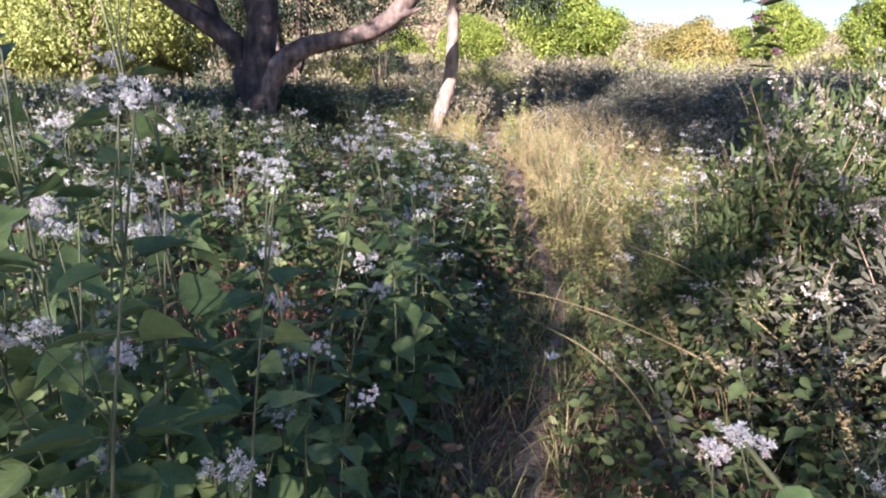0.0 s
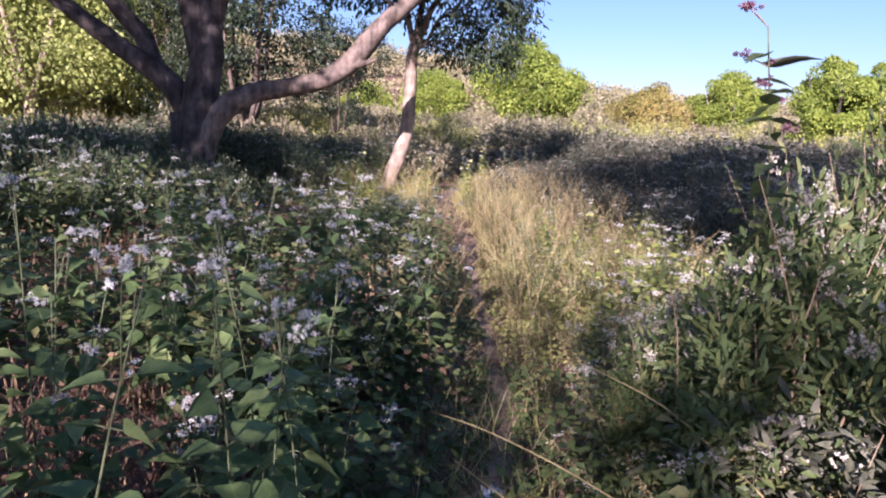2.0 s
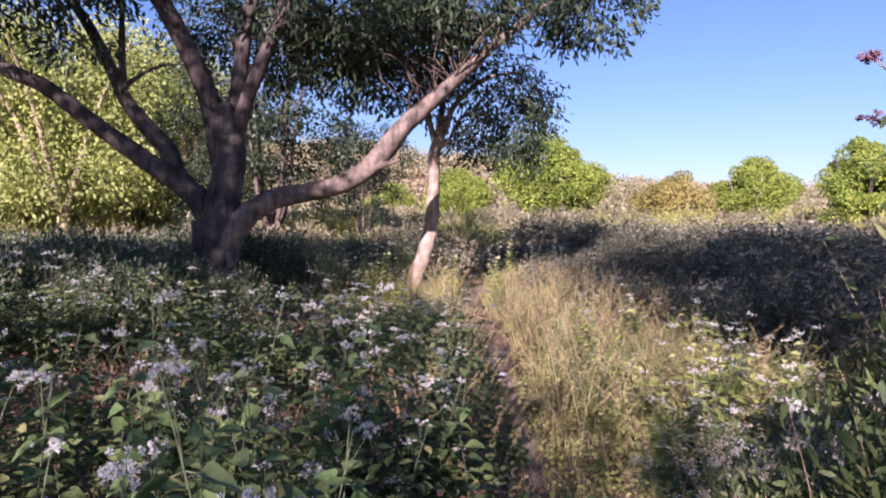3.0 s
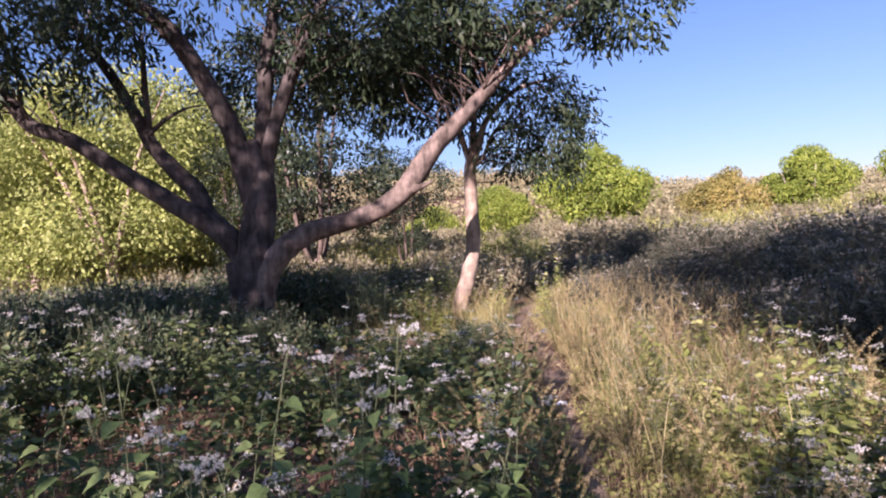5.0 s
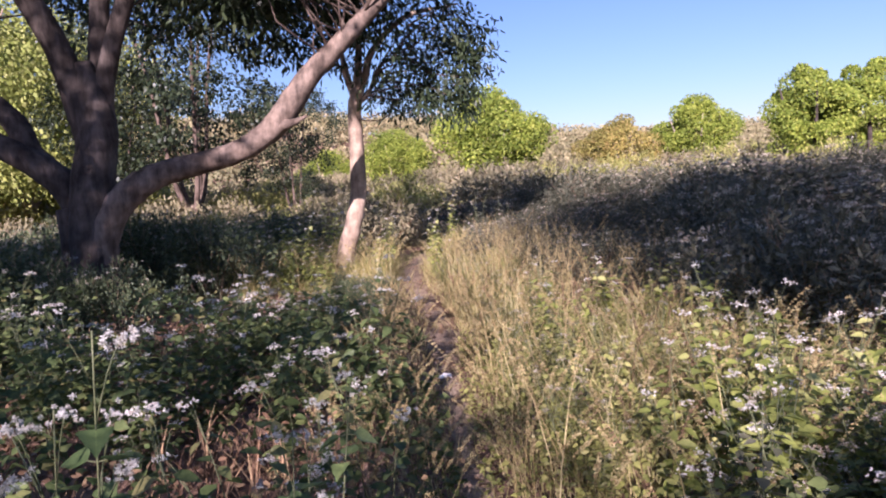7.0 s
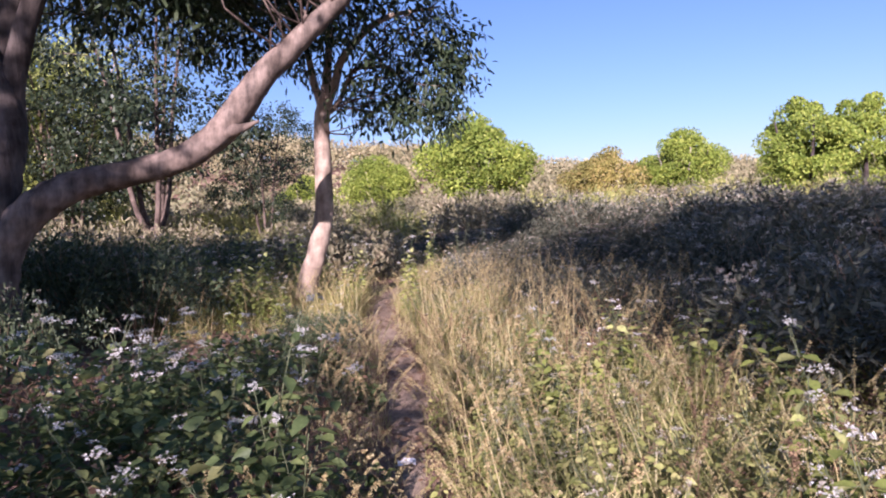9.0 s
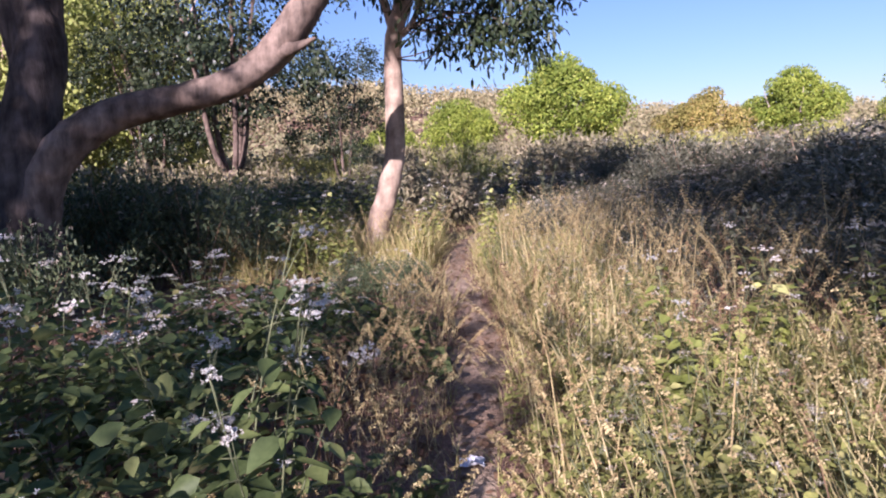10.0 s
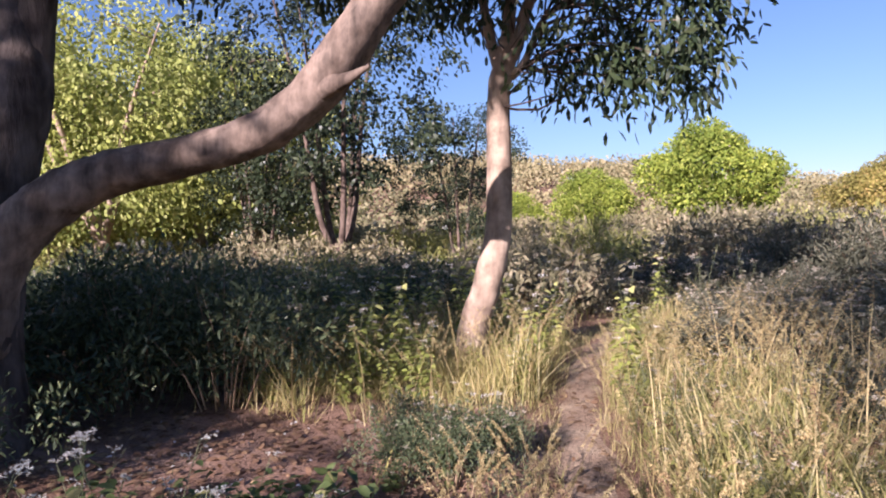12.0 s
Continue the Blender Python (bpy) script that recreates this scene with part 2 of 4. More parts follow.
def tube(points, sides=8, steps=4, rough=0.0, seed=0):
    line = smooth_line(points, steps)
    c, r = line[:, :3], line[:, 3]
    d = unit(np.gradient(c, axis=0))
    ref = np.array((0.13, 0.99, 0.05)) if abs(d[0, 1]) < 0.8 else np.array((0.99, 0.1, 0.05))
    u = unit(np.cross(d, ref))
    w = np.cross(d, u)
    a = np.linspace(0, 2 * np.pi, sides, endpoint=False)
    g = np.random.default_rng(seed)
    lobes = rough * (np.sin(3 * a + g.uniform(0, 6))[None] * 0.6 + g.normal(size=(len(c), sides)) * 0.45) if rough else 0
    ring = r[:, None] * (1 + lobes)
    v = c[:, None] + ring[..., None] * (np.cos(a)[None, :, None] * u[:, None] + np.sin(a)[None, :, None] * w[:, None])
    n, f = len(c), []
    for i in range(n - 1):
        for j in range(sides):
            p, q = i * sides + j, i * sides + (j + 1) % sides
            f += [(p, q, q + sides), (p, q + sides, p + sides)]
    v = np.vstack([v.reshape(-1, 3), c[0], c[-1]])
    k = n * sides
    for j in range(sides):
        f += [(k, (j + 1) % sides, j), (k + 1, k - sides + j, k - sides + (j + 1) % sides)]
    return v, np.array(f)


def part(name, geometry, material, parent, label="", smooth=True, kind=""):
    """One mesh under a thing; geometry is a ready mesh, or vertices and triangles."""
    me = geometry if isinstance(geometry, bpy.types.Mesh) else tri_mesh(name, *geometry, material, smooth)
    ob = new(name, me)
    ob.parent = parent
    if label:
        ob["label"] = label
    if kind:
        ob["kind"] = kind
    return ob


def empty(name, at, label, category, group=""):
    ob = new(name)
    ob.empty_display_size = 0.2
    ob.location = at
    return tagged(ob, label, category, group)


def lone(name, geometry, material, label, category, kind, smooth=True):
    return tagged(new(name, tri_mesh(name, *geometry, material, smooth)), label, category, "", kind)


# ---- plan ----
PATH_Y = (-30, 0, 1.2, 2.4, 3.4, 4.3, 8.0, 10.6, 12.8, 15.5, 18.0, 21.0)
PATH_X = (-1.5, 0.0, 0.20, 0.35, 0.60, 0.78, 0.93, 1.06, 0.93, 1.0, 1.5, 2.4)


def path_x(y):
    return np.interp(y, PATH_Y, PATH_X)


def ground_z(x, y):
    x, y = np.asarray(x, float), np.asarray(y, float)
    rise = 1.1 * np.clip((y - 20) / 28, 0, 1) ** 1.3
    hill_top = np.interp(x, (-200, -60, -10, 10, 30, 60, 200), (16, 13, 10, 8, 4.5, 3.5, 3.5))
    far = np.clip((y - 58) / 45, 0, 1)
    hill = hill_top * far * far * (3 - 2 * far)
    near = np.exp(-((x - 0.5) ** 2) / 200) * np.clip((26 - y) / 10, 0, 1)
    bumps = 0.035 * np.sin(1.3 * x + 0.4) * np.sin(1.1 * y) + 0.015 * np.sin(4.1 * x) * np.sin(3.7 * y + 1)
    off = np.clip((np.abs(x - path_x(y)) - 0.15) / 0.5, 0, 1)
    bank = 0.10 * np.exp(-(((x + 2.0) / 2.2) ** 2) - ((y - 9) / 4.0) ** 2)
    return rise + hill + (bumps * near + bank) * off


def grounded(x, y):
    return np.stack([x, y, ground_z(x, y)], -1)


def grid_lines(lo, a, b, hi, fine, count):
    mid = np.arange(a, b + 1e-6, fine)
    lower = a - np.geomspace(fine, a - lo, count)[::-1]
    upper = b + np.geomspace(fine, hi - b, count)
    return np.concatenate([lower, mid, upper])


def ground_sheet():
    xs, ys = grid_lines(-600, -6, 6, 600, 0.12, 34), grid_lines(-600, -1, 17, 900, 0.12, 40)
    gx, gy = np.meshgrid(xs, ys)
    v = grounded(gx.ravel(), gy.ravel())
    nx, ny = len(xs), len(ys)
    i = (np.arange(ny - 1)[:, None] * nx + np.arange(nx - 1)[None]).ravel()
    f = np.concatenate([np.stack([i, i + 1, i + nx + 1], -1), np.stack([i, i + nx + 1, i + nx], -1)])
    return v, f


lone("ground", ground_sheet(), M_SOIL, "reddish brown earth strewn with dead leaves", "ground", "structure")


def footpath():
    ys = np.arange(-2, 19.5, 0.08)
    us = np.linspace(-1, 1, 9)
    half = np.interp(ys, (0, 7, 9.5, 18), (0.06, 0.08, 0.18, 0.22)) + 0.025 * np.sin(2.1 * ys) + 0.03 * np.sin(5.3 * ys + 1)
    x = path_x(ys)[:, None] + half[:, None] * us[None]
    y = np.broadcast_to(ys[:, None], x.shape)
    z = ground_z(x, y) + 0.012 * (1 - us[None] ** 2) - 0.004 * np.abs(us[None]) + 0.004 * np.sin(9 * x + 7 * y)
    v = np.stack([x, y, z], -1).reshape(-1, 3)
    n = len(us)
    i = (np.arange(len(ys) - 1)[:, None] * n + np.arange(n - 1)[None]).ravel()
    return v, np.concatenate([np.stack([i, i + 1, i + n + 1], -1), np.stack([i, i + n + 1, i + n], -1)])


lone("footpath", footpath(), M_PATH, "narrow trodden footpath of bare reddish earth", "footpath", "structure")


# ---- trees ----
def ball_points(n, centre, radii, g, shell=0.0):
    d = unit(g.normal(size=(n, 3)))
    r = g.uniform(shell ** 3, 1, size=(n, 1)) ** (1 / 3)
    return np.array(centre) + d * r * np.array(radii), d


def sprays(centres, out, count, spread, length, g, shape=LANCE, droop=0.6):
    """Clusters of hanging leaves about each centre."""
    n = len(centres)
    at = np.repeat(centres, count, 0) + g.normal(size=(n * count, 3)) * spread * np.array((1, 1, 0.75))
    way = unit(np.repeat(out, count, 0) * 0.5 + g.normal(size=(n * count, 3)) * 0.6 + np.array((0, 0, -droop)))
    face = unit(g.normal(size=(n * count, 3)) * 0.7 + np.array((0, -0.1, 0.6)))
    return scatter(shape, at, way, face, g.uniform(0.65, 1.2, n * count) * length, g.uniform(0.8, 1.25, n * count))


def twigs(centres, anchors, g, thick=0.012):
    """A thin bent twig to each leaf cluster from the nearest point of a limb."""
    pieces = []
    for c in centres:
        near = np.argsort(np.linalg.norm(anchors[:, :3] - c, axis=1) + 0.5 * np.abs(anchors[:, 2] - c[2] + 0.5))
        a = anchors[near[int(g.integers(0, 14))]]
        gap = c - a[:3]
        if np.linalg.norm(gap) > 1.7 and pieces:
            continue
        m1 = a[:3] + gap * 0.4 + g.normal(size=3) * 0.16 + (0, 0, 0.14)
        m2 = a[:3] + gap * 0.75 + g.normal(size=3) * 0.16 + (0, 0, 0.10)
        r = min(a[3] * 0.6, thick * (0.6 + 0.5 * np.linalg.norm(gap)))
        pieces.append(tube([(*a[:3], r), (*m1, r * 0.75), (*m2, r * 0.5), (*c, r * 0.2)], 5, 2))
    return merged(*pieces)


def tree(name, base, limbs, crowns, bark, leaf, label, seed, leaf_len=0.12, count=60, spread=0.22, sides=12, shape=LANCE, group="", droop=0.6):
    """limbs: (part name, points); crowns: (centre, radii, clusters). All in places relative to the base."""
    g = np.random.default_rng(seed)
    thing = empty(name, base, label, "tree", group)
    anchors = []
    for i, (what, points, *own) in enumerate(limbs):
        small = what in ("branch", "limb_stub")
        ob = part(what, tube(points, sides, 6, 0.07, seed + i), own[0] if own else bark, bearer if small else thing)
        bearer = bearer if small else ob
        anchors.append(smooth_line(points, 6)[2 if i else 8:])
    anchors = np.concatenate(anchors)
    centres, outs = zip(*[ball_points(k, c, r, g, 0.25) for c, r, k in crowns])
    centres, outs = np.concatenate(centres), np.concatenate(outs)
    part("twig_tangle", twigs(centres[::3], anchors, g), M_TWIG, thing, kind="stuff")
    part("crown", sprays(centres, outs, count, spread, leaf_len, g, shape, droop), leaf, thing)
    return thing


# the broad tree, places relative to its base
tree("broad_tree", (-3.14, 11.78, float(ground_z(-3.14, 11.78))), [
    ("trunk", [(0, -0.05, -0.15, 0.44), (0, -0.03, 0.15, 0.34), (0, 0, 0.7, 0.285), (0.02, 0.05, 1.3, 0.275), (0.06, 0.15, 1.9, 0.26), (0.13, 0.3, 2.5, 0.24), (0.08, 0.38, 2.95, 0.20), (-0.02, 0.42, 3.4, 0.14)]),
    ("limb", [(0.03, 0.38, 2.24, 0.200), (-0.12, 0.38, 2.98, 0.181), (-0.35, 0.33, 3.84, 0.159), (-1.00, 0.12, 5.13, 0.136), (-1.69, -0.10, 5.83, 0.099), (-2.59, -0.31, 7.10, 0.037)]),
    ("limb", [(0.07, 0.49, 2.56, 0.163), (0.13, 0.54, 3.19, 0.136), (0.27, 0.65, 4.62, 0.118), (0.43, 0.75, 5.45, 0.099), (0.59, 0.96, 7.32, 0.037)]),
    ("limb", [(0.13, 0.43, 2.56, 0.154), (0.30, 0.38, 3.30, 0.118), (0.76, 0.22, 4.30, 0.105), (1.24, 0.12, 5.09, 0.082), (1.91, 0.01, 6.58, 0.027)]),
    ("limb", [(-0.15, 0.33, 1.44, 0.218), (-0.47, 0.28, 1.97, 0.181), (-1.15, 0.22, 2.47, 0.150), (-1.90, 0.12, 3.03, 0.127), (-2.64, 0.01, 3.61, 0.113), (-3.22, -0.04, 3.88, 0.109), (-3.70, -0.10, 4.46, 0.091), (-5.29, -0.31, 5.62, 0.037)]),
    ("limb", [(-0.37, 0.38, 1.81, 0.181), (-0.76, 0.38, 2.29, 0.154), (-0.95, 0.43, 2.71, 0.145), (-1.53, 0.43, 3.40, 0.113), (-1.81, 0.43, 3.98, 0.095), (-2.16, 0.43, 4.67, 0.082), (-2.59, 0.43, 5.36, 0.064), (-3.06, 0.54, 6.58, 0.027)]),
    ("branch", [(-1.60, 0.43, 3.51, 0.064), (-1.60, 0.38, 4.04, 0.054), (-1.58, 0.33, 4.46, 0.050), (-1.50, 0.22, 5.20, 0.027)]),
    ("branch", [(-1.60, 0.38, 3.67, 0.045), (-1.26, 0.33, 3.88, 0.031), (-0.89, 0.22, 3.98, 0.018), (-0.52, 0.12, 3.98, 0.008)]),
    ("limb", [(0.06, -0.04, 0.70, 0.21), (0.12, -0.03, 1.1, 0.205), (0.26, 0.02, 1.44, 0.195), (0.54, 0.12, 1.73, 0.185), (0.86, 0.25, 1.91, 0.165), (1.35, 0.40, 2.02, 0.148), (1.90, 0.55, 2.18, 0.152), (2.30, 0.60, 2.44, 0.168), (2.60, 0.60, 2.78, 0.168), (2.85, 0.60, 3.09, 0.152), (3.20, 0.60, 3.41, 0.132), (3.72, 0.60, 3.88, 0.108), (4.40, 0.65, 4.50, 0.080), (5.65, 0.95, 5.50, 0.030)], M_SUNLIT_LIMB_BARK),
    ("limb_stub", [(2.38, 0.55, 2.46, 0.10), (2.58, 0.45, 2.47, 0.055), (2.80, 0.38, 2.54, 0.012)], M_SUNLIT_LIMB_BARK),
    ("limb", [(-0.30, 0.12, -0.15, 0.24), (-0.27, 0.12, 0.4, 0.18), (-0.25, 0.16, 1.0, 0.19), (-0.30, 0.20, 1.55, 0.17)]),
], [
    ((-3.6, -0.8, 5.5), (2.3, 2.2, 1.2), 150), ((-0.4, -0.3, 6.6), (3.0, 2.5, 1.5), 170),
    ((2.0, 1.1, 5.2), (1.9, 1.5, 1.2), 150), ((4.4, 0.7, 5.6), (2.0, 1.8, 0.9), 110),
    ((1.9, 1.6, 4.3), (1.3, 1.0, 0.6), 40), ((6.1, 1.4, 5.15), (1.1, 1.1, 0.65), 45), ((2.8, 2.4, 4.8), (2.1, 1.0, 1.0), 100), ((0.3, 2.2, 5.0), (1.6, 1.0, 1.0), 60), ((-4.3, -0.6, 4.8), (1.4, 1.4, 0.7), 50), ((-1.6, -0.4, 5.2), (0.8, 0.9, 0.5), 22),
    ((-2.1, -0.1, 4.2), (0.5, 0.5, 0.35), 9), ((2.0, 0.5, 4.8), (1.7, 1.1, 0.6), 40), ((3.6, 0.5, 5.0), (1.3, 1.0, 0.6), 30),
], M_BARK, M_TREE_LEAF, "broad spreading tree with a grey forked trunk and dark hanging leaves", 11, 0.155, 36, 0.16, 16)

tree("slender_tree", (-0.16, 14.9, 0.0), [
    ("trunk", [(-0.06, 0, -0.15, 0.23), (-0.03, 0, 0.15, 0.185), (0.02, 0, 0.5, 0.16), (0.18, 0, 0.95, 0.15), (0.32, 0, 1.5, 0.14), (0.36, 0, 2.2, 0.13), (0.38, 0, 2.9, 0.12), (0.47, 0, 3.3, 0.115), (0.50, 0, 3.5, 0.08)]),
    ("branch", [(0.45, 0, 3.15, 0.08), (0.62, 0, 3.5, 0.07), (0.80, 0, 3.95, 0.06), (1.4, -0.1, 4.45, 0.045), (2.3, -0.2, 4.6, 0.015)]),
    ("branch", [(0.45, 0.02, 3.2, 0.08), (0.56, 0.05, 4.0, 0.06), (0.62, 0.1, 4.7, 0.045), (0.7, 0.2, 6.0, 0.015)]),
    ("branch", [(0.42, 0.02, 3.1, 0.07), (0.30, 0.05, 3.6, 0.055), (0.15, 0.1, 4.3, 0.04), (-0.45, 0.3, 5.4, 0.015)]),
    ("branch", [(0.52, 0, 3.1, 0.05), (0.68, -0.05, 3.25, 0.04), (0.95, -0.1, 3.7, 0.03), (1.5, -0.1, 3.75, 0.012)]),
], [
    ((1.3, -0.1, 4.1), (1.5, 1.2, 0.9), 75), ((2.2, -0.2, 3.5), (0.75, 0.8, 0.6), 34), ((0.4, 0.2, 5.2), (1.5, 1.4, 1.1), 75),
    ((-0.5, 0.1, 4.3), (0.8, 0.8, 0.6), 26), ((1.4, -0.1, 3.1), (0.5, 0.6, 0.4), 14), ((2.25, -0.2, 4.1), (0.6, 0.7, 0.7), 20), ((2.25, -0.2, 2.95), (0.42, 0.5, 0.35), 16), ((1.75, -0.15, 2.95), (0.4, 0.5, 0.3), 10), ((1.0, 0.0, 3.2), (0.4, 0.5, 0.35), 10),
], M_PALE_BARK, M_TREE_LEAF, "slender leaning tree with pale bark and long drooping leaves", 23, 0.135, 26, 0.15, 14, droop=0.9)


def dark_tree(base, label, seed, tall=10.5, wide=4.0):
    g = np.random.default_rng(seed)
    limbs = [("trunk", [(0, 0, -0.3, 0.2), (0, 0, 0.6, 0.17), (0.05, 0, 1.4, 0.15)])]
    for k in range(5):
        a = k * 1.26 + g.uniform(-0.3, 0.3)
        d = np.array((np.cos(a), np.sin(a)))
        reach = wide * g.uniform(0.35, 0.75)
        limbs.append(("limb", [(0.0, 0, 0.9, 0.10), (*(d * reach * 0.3), 2.2, 0.085), (*(d * reach * 0.55), tall * 0.5, 0.06), (*(d * reach), tall * 0.85, 0.02)]))
    crowns = [((0, 0, tall * 0.72), (wide * 0.95, wide * 0.8, tall * 0.26), 140), ((0.3, 0, tall * 0.45), (wide * 0.9, wide * 0.7, tall * 0.14), 75), ((-0.3, 0, tall * 0.3), (wide * 0.55, wide * 0.5, tall * 0.07), 20)]
    return tree("dark_tree", base, limbs, crowns, M_TWIG, M_SHADED_TREE_LEAF, label, seed, 0.15, 60, 0.26, 8, ROUND, "dark trees behind the thicket")


first = dark_tree((-5.5, 25.7, ground_z(-5.5, 25.7)), "tree with several thin forked stems, shade put into its dark leaf colour", 31)
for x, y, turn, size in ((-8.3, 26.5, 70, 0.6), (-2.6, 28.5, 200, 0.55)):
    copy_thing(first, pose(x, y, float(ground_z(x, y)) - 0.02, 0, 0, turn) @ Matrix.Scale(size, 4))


def domed_tree(name, base, high, wide, leaf, label, seed, trunk_high=1.6, leaf_len=0.25, bark=M_WHITE_BARK, group="rounded trees in the distance", lumps=38, per=230):
    """A rounded crown of many leafy lumps on a short forked trunk."""
    g = np.random.default_rng(seed)
    thing = empty(name, base, label, "tree", group)
    for k in range(4):
        a = k * 1.57 + g.uniform(-0.4, 0.4)
        d = np.array((np.cos(a), np.sin(a))) * wide * 0.3
        part("stem", tube([(*(d * 0.05), -0.3, 0.16), (*(d * 0.4), trunk_high * 0.6, 0.13), (*(d * 1.1), trunk_high * 1.4, 0.09), (*(d * 1.9), high * 0.75, 0.03)], 7, 3, 0.05, seed + k), bark, thing)
    mid = np.array((0, 0, trunk_high + (high - trunk_high) * 0.42))
    c, d = ball_points(lumps, mid, (wide * 0.78, wide * 0.78, (high - trunk_high) * 0.48), g, 0.6)
    c[:, :2] *= np.interp(c[:, 2:], (mid[2], high), (1.10, 0.55)) * g.uniform(0.88, 1.12, (lumps, 1))
    c = np.vstack([c, mid])
    size = g.uniform(0.15, 0.36, len(c)) * wide
    size[-1] = wide * 0.55
    size = np.minimum(size, np.maximum(high - c[:, 2] + 0.08 * wide, 0.14 * wide))
    way = unit(g.normal(size=(len(c) * per, 3)) + (0, 0, 0.35))
    at = np.repeat(c, per, 0) + way * np.repeat(size, per)[:, None] * g.uniform(0.75, 1.05, (len(c) * per, 1)) * (1, 1, 0.8)
    point = unit(way * 0.4 + g.normal(size=at.shape) * 0.7 + (0, 0, -0.25))
    face = unit(way + g.normal(size=at.shape) * 0.45)
    part("crown", scatter(ROUND, at, point, face, g.uniform(0.6, 1.2, len(at)) * leaf_len), leaf, thing)
    return thing


def stand(x, y):
    return (x, y, float(ground_z(x, y)))


GREEN = "rounded bright green tree with pale stems in sunlight"
far_green = domed_tree("domed_tree", stand(7.9, 45), 6.35, 3.8, M_BRIGHT_LEAF, GREEN, 41, 1.5, 0.19, lumps=64, per=420)
for x, y, turn, size in ((1.9, 48, 80, 0.68), (22.0, 47, 160, 0.80), (-3.2, 56, 220, 0.6), (36, 56, 20, 0.75), (-25, 42, 260, 1.15), (-17.5, 40, 300, 1.2), (-31, 50, 10, 1.3)):
    copy_thing(far_green, pose(*stand(x, y), 0, 0, turn) @ Matrix.Scale(size, 4))
domed_tree("domed_tree", stand(16.6, 47), 4.2, 2.75, M_RUST_LEAF, "rounded yellowing tree with rusty patches", 43, 0.8, 0.16, per=400)
near_right = domed_tree("domed_tree", stand(17.4, 28), 5.3, 2.0, M_BRIGHT_LEAF, "tall leafy tree standing behind the thicket", 47, 1.2, 0.12, M_BARK, lumps=44, per=560)
copy_thing(near_right, pose(*stand(20.3, 28.5), 0, 0, 130) @ Matrix.Scale(1.02, 4))
copy_thing(near_right, pose(*stand(23.6, 27.5), 0, 0, 40) @ Matrix.Scale(1.0, 4))


def pale_tree(base, label, seed, high=9.0, wide=4.2):
    g = np.random.default_rng(seed)
    limbs = [("trunk", [(0, 0, -0.3, 0.26), (0, 0, 1.0, 0.22), (0.1, 0, 2.2, 0.2)])]
    for k in range(5):
        a = k * 1.26 + g.uniform(-0.4, 0.4)
        d = np.array((np.cos(a), np.sin(a))) * wide
        limbs.append(("limb", [(0.05, 0, 1.6, 0.13), (*(d * 0.2), 3.4, 0.11), (*(d * 0.42), high * 0.6, 0.07), (*(d * 0.8), high * 0.85, 0.02)]))
    crowns = [((0, 0, high * 0.68), (wide, wide * 0.8, high * 0.32), 120), ((0.5, -0.5, high * 0.34), (wide * 1.0, wide * 0.9, high * 0.14), 60)]
    return tree("pale_stemmed_tree", base, limbs, crowns, M_PALE_BARK, M_SUNLIT_LEAF, label, seed, 0.16, 130, 0.48, 9, ROUND, "sunlit trees beyond the broad tree")


first = pale_tree(stand(-13.2, 26), "sunlit yellow-green tree with forked whitish stems", 53)
for x, y, turn, size in ((-16.8, 27.0, 90, 0.9), (-20.5, 30, 40, 1.1), (-10.4, 31, 200, 0.95), (-24, 36, 280, 1.2), (-14.6, 34, 130, 1.15)):
    copy_thing(first, pose(*stand(x, y), 0, 0, turn) @ Matrix.Scale(size, 4))

# trees behind the walker, which shade the near ground
SHADY = "tall leafy tree standing behind the walker"
